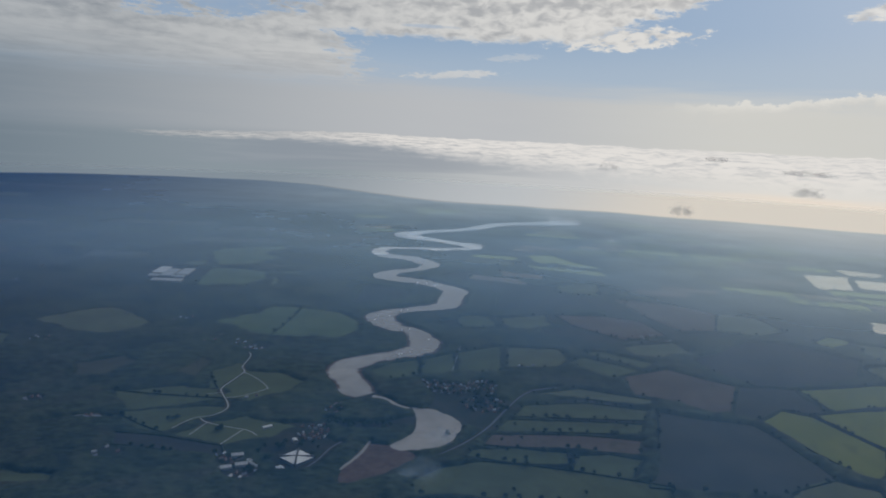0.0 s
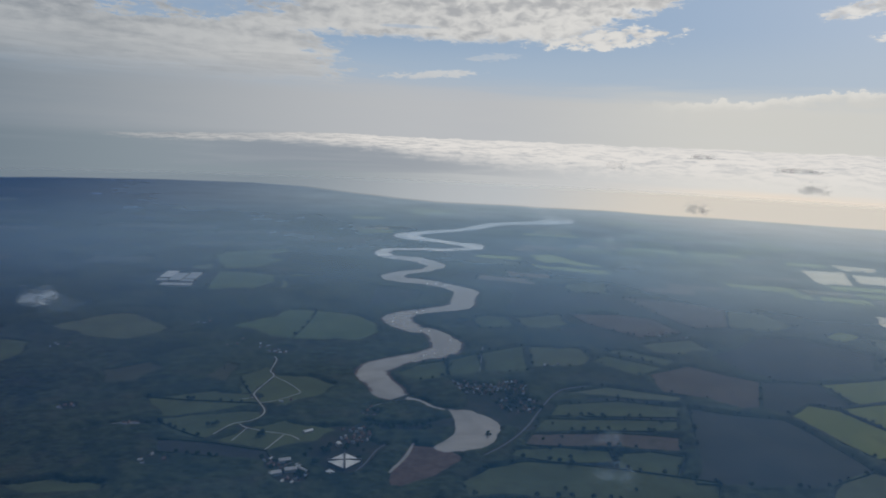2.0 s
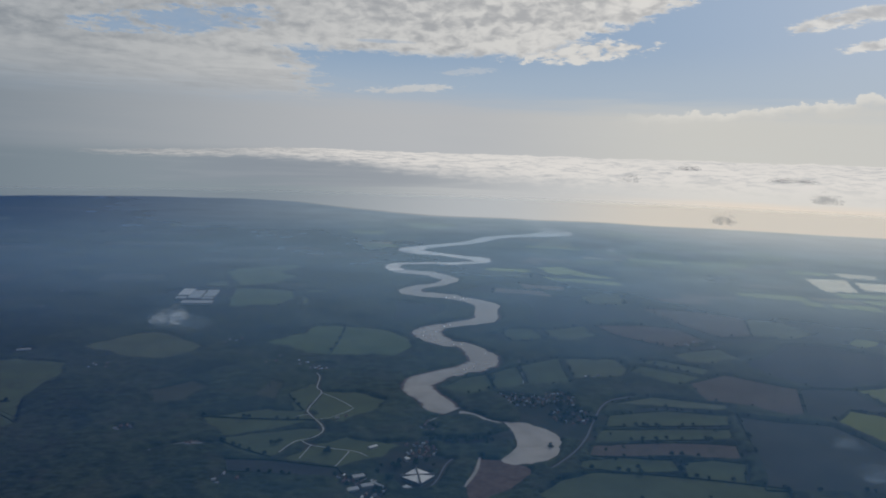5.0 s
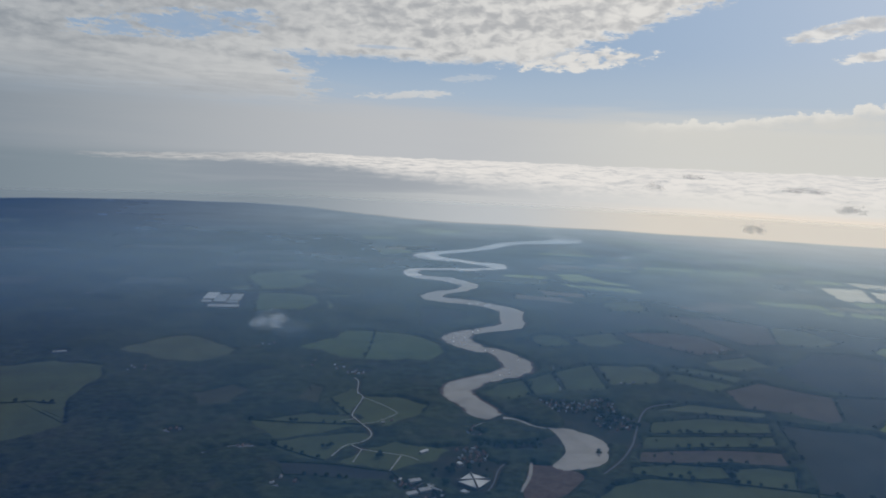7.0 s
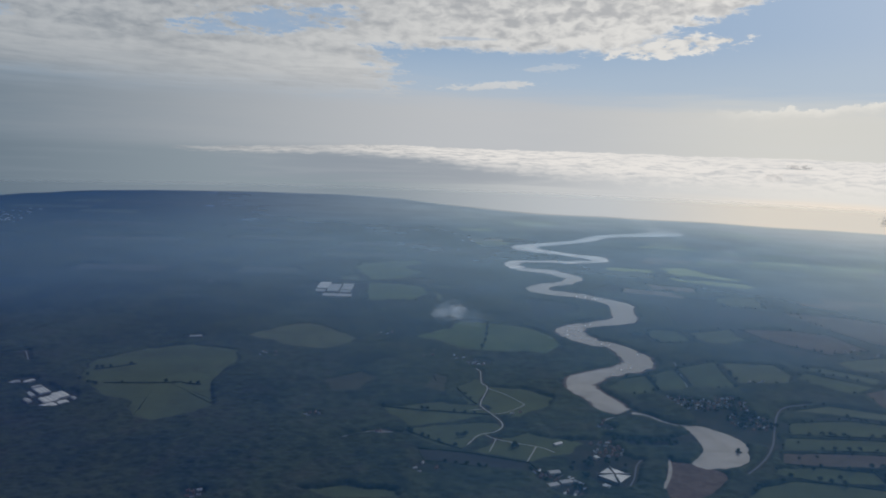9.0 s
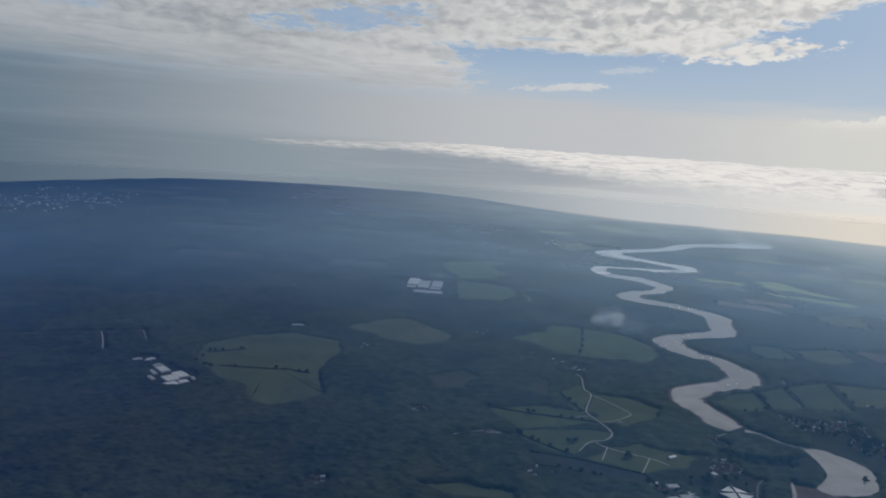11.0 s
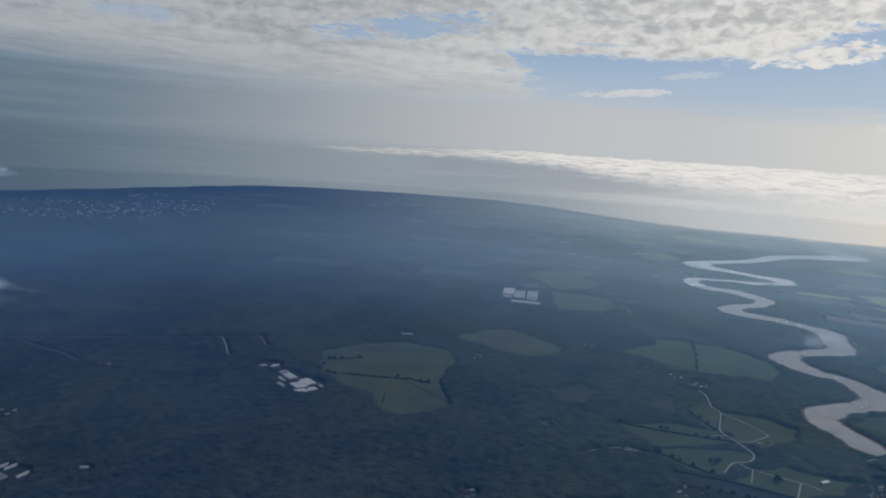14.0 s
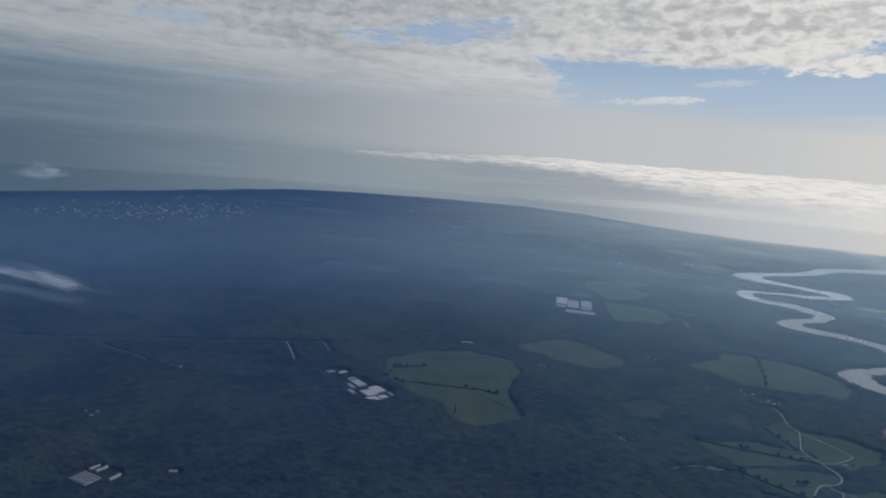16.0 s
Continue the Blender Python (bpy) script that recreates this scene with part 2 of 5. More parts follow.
def ground_look(n):
    p = n.where()
    broad, fine = n.noise(p, 0.004, 5.0), n.noise(p, 0.05, 6.0)
    c = n.mix(n.step(broad, 0.35, 0.65), (0.023, 0.026, 0.022), (0.020, 0.030, 0.020))
    c = n.mix(n.step(fine, 0.42, 0.72), c, (0.037, 0.036, 0.029))
    return n.principled(c, 1.0, normal=n.bump(n.noise(p, 0.6, 5.0), 0.5, 1.0), spec=0.1)


def crop_look(low, high, rows):
    def draw(n):
        p, chance = n.local(), n.chance()
        broad, fine = n.noise(p, 0.018, 4.0), n.noise(p, 0.35, 5.0)
        c = n.mix(n.step(n.math("ADD", broad, n.math("MULTIPLY", n.math("SUBTRACT", fine, 0.5), 0.4)), 0.3, 0.7), low, high)
        c = n.mix(n.math("MULTIPLY", chance, 0.22), c, (0.070, 0.078, 0.040))
        damp = n.noise(p, 0.035, 5.0, 0.65, 0.8)
        c = n.mix(n.math("MULTIPLY", n.step(damp, 0.50, 0.72), 0.5), c, (0.030, 0.036, 0.022))
        bare = n.noise(p, 0.022, 4.0, 0.6, 1.2)
        c = n.mix(n.math("MULTIPLY", n.step(bare, 0.58, 0.76), 0.25), c, (0.090, 0.082, 0.052))
        x = n.xyz(p)[0]
        lines = n.math("PINGPONG", n.math("ADD", x, n.math("MULTIPLY", broad, 6.0)), 2.4)
        c = n.mix(n.math("MULTIPLY", n.step(lines, 0.35, 0.0), rows), c, (0.10, 0.095, 0.065))
        return n.principled(c, 1.0, normal=n.bump(fine, 0.4, 0.4), spec=0.1)

    return draw


def leaf_look(low, high, size):
    def draw(n):
        p = n.where()
        f = n.math("ADD", n.math("MULTIPLY", n.noise(p, 1.0 / size, 4.0), 0.6), n.math("MULTIPLY", n.noise(p, 0.008, 4.0), 0.5))
        c = n.mix(n.step(f, 0.38, 0.72), low, high)
        each = n.xyz(n.cells(n.vec("ADD", p, n.join(n.math("MULTIPLY", n.noise(p, 0.3), 3.0), n.math("MULTIPLY", n.noise(p, 0.27), 3.0), 0.0)), 0.24, "Color"))[0]
        c = n.mix(n.math("MULTIPLY", n.step(each, 0.5, 1.0), 0.26), c, (0.062, 0.072, 0.036))
        c = n.mix(n.math("MULTIPLY", n.step(n.noise(p, 0.03, 3.0), 0.55, 0.75), 0.25), c, (0.060, 0.046, 0.030))
        stand = n.noise(p, 0.013, 5.0, 0.62, 1.2)
        c = n.mix(n.math("MULTIPLY", n.step(stand, 0.50, 0.64), 0.30), c, (0.040, 0.040, 0.029))
        c = n.mix(n.math("MULTIPLY", n.step(stand, 0.48, 0.36), 0.55), c, (0.010, 0.019, 0.016))
        glade = n.noise(p, 0.021, 4.0, 0.6, 0.8)
        c = n.mix(n.math("MULTIPLY", n.step(glade, 0.60, 0.72), 0.30), c, (0.056, 0.068, 0.038))
        return n.principled(c, 0.95, normal=n.bump(n.noise(p, 1.0, 4.0), 0.8, 0.8), spec=0.12)

    return draw


def water_look(ripple, rough, tint):
    def draw(n):
        p = n.where()
        h = n.noise(p, ripple, 3.0)
        calm = n.noise(p, 0.012, 4.0, 0.6, 1.0)
        # uneven reflection put into the colour as paler and duller patches
        shine_patch = n.noise(p, 0.006, 5.0, 0.6, 1.5)
        dull = tuple(v * 0.6 for v in tint)
        tone = n.mix(n.step(n.math("MULTIPLY_ADD", calm, 0.5, n.math("MULTIPLY", shine_patch, 0.5)), 0.40, 0.60), dull, tint)
        return n.principled(tone, n.step(calm, 0.35, 0.68, rough * 0.6, rough * 1.5), normal=n.bump(h, 0.05, 0.3), spec=1.0)

    return draw


def mud_look(n):
    p = n.where()
    c = n.mix(n.step(n.noise(p, 0.07, 6.0, 0.6, 0.8), 0.35, 0.65), (0.046, 0.030, 0.025), (0.070, 0.046, 0.038))
    return n.principled(c, n.step(n.noise(p, 0.2), 0.3, 0.7, 0.8, 1.0), normal=n.bump(n.noise(p, 0.8, 4.0), 0.3, 0.3))


def plain_look(colour, rough=0.8, scale=1.5, amount=0.35, metal=0.0):
    dark = tuple(v * (1 - amount) for v in colour)

    def draw(n):
        p = n.local()
        f = n.math("ADD", n.math("MULTIPLY", n.noise(p, scale, 5.0), 0.7), n.math("MULTIPLY", n.noise(p, scale * 0.12, 3.0), 0.3))
        c = n.mix(n.step(f, 0.35, 0.65), dark, colour)
        return n.principled(n.mix(n.math("MULTIPLY", n.chance(), 0.25), c, dark), rough, metal, n.bump(f, 0.2, 0.1))

    return draw


def cloud_look(density, scale, ragged, grey=(0.80, 0.81, 0.83)):
    """Soft cloud: dense in its heart, torn at its rim by noise."""

    def draw(n):
        p = n.add("ShaderNodeTexCoord").outputs["Generated"]
        torn = n.noise(p, scale, 6.0, 0.62, 0.3)
        rim = n.attribute("heart")
        a = n.step(n.math("ADD", rim, n.math("MULTIPLY", n.math("SUBTRACT", torn, 0.5), ragged)), 0.05, 0.95, 0.0, density)
        body = n.shade(n.simple("ShaderNodeBsdfDiffuse", grey), 0.55, n.simple("ShaderNodeBsdfTranslucent", grey))
        return n.shade(n.simple("ShaderNodeBsdfTransparent", (1, 1, 1)), a, body)

    return draw


GROUND = material("heath and rough grass", ground_look)
FIELD_GREEN = ((0.040, 0.053, 0.028), (0.062, 0.078, 0.040))
CROPS = {
    "pasture": material("grazed pasture", crop_look(*FIELD_GREEN, 0.1)),
    "bright": material("young bright crop", crop_look((0.095, 0.115, 0.028), (0.130, 0.145, 0.034), 0.3)),
    "red": material("reddish stubble soil", crop_look(RED_SOIL, (0.092, 0.070, 0.060), 0.2)),
    "dark": material("dark ploughed soil", crop_look(DARK_SOIL, (0.036, 0.038, 0.037), 0.10)),
    "straw": material("pale straw stubble", crop_look((0.16, 0.145, 0.095), (0.22, 0.20, 0.14), 0.2)),
    "fresh": material("pale green ley", crop_look((0.20, 0.25, 0.095), (0.27, 0.32, 0.125), 0.1)),
    "tan": material("tan stubble", crop_look((0.115, 0.092, 0.072), (0.165, 0.132, 0.100), 0.2)),
    "moor": material("heathy grass", crop_look((0.036, 0.040, 0.028), (0.050, 0.053, 0.036), 0.1)),
    "sheet": material("pale crop sheeting", crop_look((0.84, 0.73, 0.56), (0.95, 0.85, 0.67), 0.35)),
    "meadow": material("damp dark meadow", crop_look((0.044, 0.060, 0.032), (0.066, 0.085, 0.043), 0.06)),
    "lea": material("pale grazed lea", crop_look((0.050, 0.072, 0.035), (0.078, 0.102, 0.047), 0.06)),
    "dull": material("dull rough grass", crop_look((0.056, 0.067, 0.038), (0.082, 0.091, 0.050), 0.1)),
}
WOODS = material("woodland canopy", leaf_look((0.008, 0.015, 0.009), (0.035, 0.047, 0.024), 11.0))
HEDGE = material("hedge leaves", leaf_look((0.012, 0.020, 0.010), (0.030, 0.042, 0.018), 2.0))
CROWN = material("tree leaves", leaf_look((0.012, 0.021, 0.010), (0.034, 0.048, 0.018), 1.5))
BARK = material("bark", plain_look((0.09, 0.07, 0.055), 0.95, 3.0))
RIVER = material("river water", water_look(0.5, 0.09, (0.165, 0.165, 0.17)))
# base paled to paint sky shine on the estuary, creek and lagoons
ESTUARY = material("sky-paled estuary water", water_look(0.5, 0.10, (0.62, 0.60, 0.57)))


def sea_look(n):
    """Open water fading to transparent, so the painted haze and glitter behind show."""
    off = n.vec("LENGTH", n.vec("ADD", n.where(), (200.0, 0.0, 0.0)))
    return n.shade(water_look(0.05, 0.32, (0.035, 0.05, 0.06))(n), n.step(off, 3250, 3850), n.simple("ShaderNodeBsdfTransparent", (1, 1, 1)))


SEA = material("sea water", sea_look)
MUD = material("tidal mud", mud_look)
MARSH = material("muddy saltmarsh", plain_look((0.075, 0.068, 0.058), 0.9, 0.15, 0.4))
LANE = material("pale gravel lane", plain_look((0.27, 0.26, 0.225), 0.95, 0.3))
STONY = material("pale stony ground", plain_look((0.10, 0.10, 0.098), 0.95, 0.12, 0.6))
TARMAC = material("tarmac", plain_look((0.085, 0.085, 0.09), 0.9, 0.3))
WHITE_ROOF = material("white sheet roof", plain_look((0.50, 0.52, 0.54), 0.6, 0.6, 0.2))
PALE_ROOF = material("pale grey roof", plain_look((0.37, 0.385, 0.40), 0.6, 0.8))
DARK_STRIP = material("dark roof strip", plain_look((0.10, 0.105, 0.11), 0.6, 0.8))
TILE_ROOF = material("brown tile roof", plain_look((0.15, 0.105, 0.09), 0.85, 1.5))
SLATE_ROOF = material("slate roof", plain_look((0.19, 0.20, 0.22), 0.6, 1.5))
BRICK = material("red brick wall", plain_look((0.26, 0.14, 0.10), 0.9, 2.0))
RENDER = material("pale rendered wall", plain_look((0.30, 0.295, 0.285), 0.85, 1.0))
GLASS_ROOF = material("glasshouse glass", plain_look((0.33, 0.36, 0.38), 0.35, 0.25, 0.25))
HULL = material("white boat hull", plain_look((0.78, 0.78, 0.77), 0.35, 1.0, 0.1))
SPAR = material("grey alloy spar", plain_look((0.5, 0.5, 0.52), 0.4, 1.0, 0.1, 0.8))
TIMBER = material("weathered timber", plain_look((0.22, 0.19, 0.16), 0.9, 2.0))

# ---- building helpers ----


def mesh_of(name, verts, faces, mat, smooth=True):
    me = bpy.data.meshes.new(name)
    verts = np.asarray(verts, np.float32)
    if isinstance(faces, np.ndarray):
        k = faces.shape[1]
        me.vertices.add(len(verts)), me.loops.add(faces.size), me.polygons.add(len(faces))
        me.vertices.foreach_set("co", verts.ravel())
        me.loops.foreach_set("vertex_index", faces.astype(np.int32).ravel())
        me.polygons.foreach_set("loop_start", np.arange(0, faces.size, k, dtype=np.int32))
        me.update(calc_edges=True)
    else:
        me.from_pydata(verts.tolist(), [], faces)
        me.update()
    me.validate()
    me.polygons.foreach_set("use_smooth", [smooth] * len(me.polygons))
    me.materials.append(mat)
    return me


def part(name, bm, mat, parent, label=""):
    me = bpy.data.meshes.new(name)
    bm.to_mesh(me)
    bm.free()
    me.materials.append(mat)
    ob = new(name, me)
    ob.parent = parent
    return tagged(ob, label)


def grid_faces(rows, cols):
    i = np.arange(rows * cols).reshape(rows, cols)
    return np.stack([i[:-1, :-1], i[:-1, 1:], i[1:, 1:], i[1:, :-1]], -1).reshape(-1, 4)


def smooth_noise(x, y, size, seed=0):
    """Value noise in -1..1 over the plane, features of the given size."""
    x, y = np.asarray(x) / size + 311.7 * seed, np.asarray(y) / size - 127.3 * seed
    ix, iy = np.floor(x).astype(np.int64), np.floor(y).astype(np.int64)
    fx, fy = x - ix, y - iy
    fx, fy = fx * fx * (3 - 2 * fx), fy * fy * (3 - 2 * fy)

    def h(a, b):
        v = (a * 374761393 + b * 668265263 + seed * 1442695) & 0xFFFFFFFF
        v = ((v ^ (v >> 13)) * 1274126177) & 0xFFFFFFFF
        return ((v ^ (v >> 16)) & 0xFFFF) / 32767.5 - 1.0

    top = h(ix, iy) * (1 - fx) + h(ix + 1, iy) * fx
    low = h(ix, iy + 1) * (1 - fx) + h(ix + 1, iy + 1) * fx
    return top * (1 - fy) + low * fy


def rough_noise(x, y, size, seed=0, octaves=4):
    return sum(smooth_noise(x, y, size / 2**k, seed + k) / 2**k for k in range(octaves)) / 1.6


def crowns(x, y, size, seed=0):
    """Heights 0..1 of rounded tree crowns packed over the plane."""
    gx, gy = np.asarray(x) / size, np.asarray(y) / size
    ix, iy = np.floor(gx), np.floor(gy)
    best = np.zeros_like(gx)
    for a in (-1, 0, 1):
        for b in (-1, 0, 1):
            cx, cy = ix + a, iy + b
            r = np.modf(np.abs(np.sin(cx * 127.1 + cy * 311.7 + seed) * 43758.5453))[0]
            s = np.modf(np.abs(np.sin(cx * 269.5 + cy * 183.3 + seed) * 24634.6345))[0]
            d2 = (gx - cx - 0.15 - 0.7 * r) ** 2 + (gy - cy - 0.15 - 0.7 * s) ** 2
            best = np.maximum(best, np.sqrt(np.clip(1 - d2 / (0.45 + 0.35 * r), 0, None)) * (0.55 + 0.45 * s))
    return best


def bezier_line(points, per=8):
    """A smooth line through the points (any number of columns)."""
    p = np.array(points, float)
    q = np.vstack([2 * p[0] - p[1], p, 2 * p[-1] - p[-2]])
    out = []
    for i in range(len(p) - 1):
        a, b, c, d = q[i : i + 4]
        for t in np.arange(per) / per:
            out.append(0.5 * (2 * b + (c - a) * t + (2 * a - 5 * b + 4 * c - d) * t**2 + (3 * b - a - 3 * c + d) * t**3))
    return np.array(out + [p[-1]])


def ribbon(line, widths, z, ragged=0.0, seed=0, across=5):
    """Vertices and faces of a level strip along a line."""
    line = np.asarray(line)
    d = np.gradient(line, axis=0)
    d /= np.linalg.norm(d, axis=1)[:, None] + 1e-9
    side = np.stack([d[:, 1], -d[:, 0]], 1)
    half = np.asarray(widths)[:, None] / 2
    wob = [ragged * rough_noise(line[:, :1], line[:, 1:], 28.0, seed + k) + 0.9 * ragged * rough_noise(line[:, :1], line[:, 1:], 11.0, seed + k + 3) + 0.45 * ragged * smooth_noise(line[:, :1], line[:, 1:], 4.0, seed + k + 5) for k in (0, 9)]
    l = line - side * half * (1 + wob[0])
    r = line + side * half * (1 + wob[1])
    f = np.linspace(0, 1, across)[None, :, None]
    xy = l[:, None] * (1 - f) + r[:, None] * f
    v = np.concatenate([xy, np.full((*xy.shape[:2], 1), z)], 2).reshape(-1, 3)
    return v, grid_faces(len(line), across)


def blob(points, ragged, size, z, seed=0):
    """A level patch inside a closed smooth outline with an uneven rim."""
    o = bezier_line(list(points) + [points[0]], 10)[:-1]
    mid = o.mean(0)
    k = 1 + ragged * rough_noise(o[:, :1], o[:, 1:], size, seed)
    rings = [mid + (o - mid) * k * s for s in (1.0, 0.8, 0.55, 0.3)]
    v = np.vstack([*rings, mid[None]])
    v = np.c_[v, np.full(len(v), z)]
    n, faces = len(o), []
    for a in range(3):
        faces += [(a * n + i, a * n + (i + 1) % n, (a + 1) * n + (i + 1) % n, (a + 1) * n + i) for i in range(n)]
    faces += [(3 * n + i, 3 * n + (i + 1) % n, 4 * n) for i in range(n)]
    return v, faces, o


def thing(name, label, category, group="", kind="", at=(0, 0, 0), turn=0.0):
    e = new(name)
    e.matrix_world = pose(*at, 0, 0, turn)
    return tagged(e, label, category, group, kind)


def setting(name, me, label, category):
    return tagged(new(name, me), label, category, "", "structure")


# ---- land and sea ----
COAST = [(-9000, 300), (-4200, 900), (-2950, 1400), (-2700, 1980), (-2600, 2600), (-2540, 3150), (-2440, 3600), (-2180, 3850), (-1670, 4080), (-1100, 4130), (-760, 3980), (-420, 3620), (-180, 3390), (-20, 3270), (120, 3240), (300, 3250), (500, 3200), (780, 3190), (1010, 3085), (1250, 3045), (1450, 2950), (1660, 2860), (1900, 2790), (4000, 2600), (9000, 2500)]
xs = np.sort(np.unique(np.r_[np.linspace(-9000, 9000, 121), np.linspace(-2800, 2200, 401)]))
cx, cy = np.array(COAST).T
shore = np.interp(xs, cx, cy) + 22 * rough_noise(xs, xs * 0, 260, 5) + 5 * rough_noise(xs, xs * 0, 40, 6)
vs = np.linspace(0, 1, 60)
gx = np.repeat(xs[None], len(vs), 0)
gy = -4000 + vs[:, None] * (shore[None] + 4000)
gz = np.zeros_like(gx)
land = np.stack([gx, gy, gz], -1).reshape(-1, 3)
edge = np.stack([xs, shore + 2, np.full(len(xs), -3.0)], -1)
setting("ground", mesh_of("ground", np.vstack([land, edge]), grid_faces(len(vs) + 1, len(xs)), GROUND), "dark heath and rough grass land running to the coast", "ground")

sx, sy = np.meshgrid(np.linspace(-9000, 9000, 61), np.linspace(-200, 9000, 61))
setting("water_sea", mesh_of("water_sea", np.stack([sx, sy, sx * 0 - 1.6], -1).reshape(-1, 3), grid_faces(61, 61), SEA), "sea fading out to painted haze and glitter towards the sun", "sea")

# the river from the village down to its mouth: x, y, width
UPPER_RIVER = [(-79, 705, 23), (-87, 713, 31), (-92, 726, 34), (-100, 746, 32), (-109, 763, 32), (-114, 784, 37), (-110, 801, 37), (-92, 825, 32), (-66, 845, 30), (-38, 866, 38), (-24, 896, 44), (-29, 927, 38), (-38, 953, 30), (-52, 974, 30), (-73, 982, 38), (-88, 1007, 39), (-98, 1034, 42), (-92, 1060, 37)]
MIDDLE_RIVER = [(-76, 1080, 29), (-43, 1102, 32), (-9, 1125, 41), (7, 1157, 40), (10, 1201, 38), (17, 1254, 41), (0, 1284, 40), (-23, 1305, 39), (-46, 1326, 44), (-77, 1340, 47), (-109, 1352, 49), (-124, 1380, 43), (-101, 1427, 35), (-66, 1456, 30), (-38, 1519, 39), (-61, 1568, 51), (-90, 1603, 56), (-129, 1612, 50), (-154, 1637, 39)]
LOWER_RIVER = [(-171, 1676, 37), (-157, 1735, 30), (-125, 1747, 24), (-74, 1763, 27), (-32, 1765, 39), (27, 1788, 37), (64, 1819, 46), (52, 1872, 58), (18, 1888, 52), (-14, 1915, 40), (-53, 1942, 53), (-90, 1959, 79), (-124, 2002, 73), (-110, 2059, 60), (-73, 2106, 55), (-18, 2153, 53), (49, 2221, 49), (108, 2313, 53), (151, 2395, 60), (236, 2471, 78), (358, 2537, 114), (424, 2618, 123), (429, 2805, 107), (427, 3017, 85), (420, 3232, 66), (395, 3290, 60)]
RIVER_LINE = UPPER_RIVER + MIDDLE_RIVER + LOWER_RIVER
river = bezier_line(RIVER_LINE, 12)
v, f = ribbon(river[:, :2], river[:, 2] * 1.14 + 3, 0.10, 0.30, 8)
setting("river_bank", mesh_of("river_bank", v, f, MUD), "brown tidal mud along the river banks", "river bank")
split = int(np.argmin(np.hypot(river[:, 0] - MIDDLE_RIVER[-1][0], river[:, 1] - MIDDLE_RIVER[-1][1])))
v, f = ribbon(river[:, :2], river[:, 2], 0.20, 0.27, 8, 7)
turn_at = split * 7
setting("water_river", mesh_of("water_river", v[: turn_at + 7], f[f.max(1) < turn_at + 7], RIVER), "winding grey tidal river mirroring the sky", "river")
setting("water_estuary", mesh_of("water_estuary", v[turn_at:], f[f.min(1) >= turn_at] - turn_at, ESTUARY), "broad estuary with painted sky shine bending to the sea", "estuary")

creek = bezier_line([(393, 3141, 20), (223, 3207, 30), (74, 3198, 24), (-48, 3172, 12)], 10)
v, f = ribbon(creek[:, :2], creek[:, 2], 0.20, 0.3, 14)
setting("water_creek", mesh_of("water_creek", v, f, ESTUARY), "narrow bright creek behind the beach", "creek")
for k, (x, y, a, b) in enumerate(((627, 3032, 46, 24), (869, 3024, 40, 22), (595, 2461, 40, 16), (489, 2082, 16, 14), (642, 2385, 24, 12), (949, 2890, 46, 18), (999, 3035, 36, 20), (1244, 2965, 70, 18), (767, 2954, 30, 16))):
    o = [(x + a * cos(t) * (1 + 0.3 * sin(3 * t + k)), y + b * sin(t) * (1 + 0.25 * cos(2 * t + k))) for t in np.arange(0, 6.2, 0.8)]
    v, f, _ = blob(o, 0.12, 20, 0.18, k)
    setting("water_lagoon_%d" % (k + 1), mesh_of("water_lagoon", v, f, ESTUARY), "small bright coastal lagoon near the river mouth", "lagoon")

# lagoons on the low land beside the mouth: x, y, half length, half width, turn
for k, (x, y, a, b, turn) in enumerate(((492, 2505, 42, 16, 42), (706, 2922, 58, 22, 50), (752, 2852, 44, 16, 35), (493, 2122, 30, 8, 50), (1212, 2985, 44, 11, 34), (640, 2900, 26, 9, 20))):
    spin = Matrix.Rotation(radians(turn), 2)
    rim = [tuple(Vector((x, y)) + spin @ Vector((a * cos(q) * (1 + 0.3 * sin(3 * q + k)), b * sin(q) * (1 + 0.25 * cos(2 * q + k))))) for q in (i * 2 * pi / 9 for i in range(9))]
    v, f, _ = blob(rim, 0.25, 9, 1.4, 60 + k)
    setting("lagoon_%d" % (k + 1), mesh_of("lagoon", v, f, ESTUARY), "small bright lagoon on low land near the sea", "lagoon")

# low saltmarsh and mud in the bends: x, y, half length, half width, turn
for k, (x, y, a, b, turn) in enumerate(((-18, 1786, 26, 3.0, 18), (14, 1778, 18, 2.4, 10), (-50, 1757, 22, 2.6, 6), (48, 1806, 10, 3.0, 40), (-86, 1392, 20, 7, 20), (-62, 1404, 12, 4, 50), (-44, 1222, 9, 4, 60), (-24, 1180, 8, 5, 80), (-106, 1560, 20, 9, -55), (-82, 1540, 14, 6, -50), (-120, 1655, 12, 6, 60), (-70, 1068, 8, 2.5, 30))):
    c, q = cos(radians(turn)), sin(radians(turn))
    o = [(x + a * cos(t) * c - b * sin(t) * q, y + a * cos(t) * q + b * sin(t) * c) for t in np.arange(0, 6.2, 0.7)]
    v, f, _ = blob(o, 0.3, 9, 0.27 + 0.004 * k, k + 30)
    setting("saltmarsh_%d" % (k + 1), mesh_of("saltmarsh", v, f, MARSH), "low muddy saltmarsh strip in a river bend", "saltmarsh")

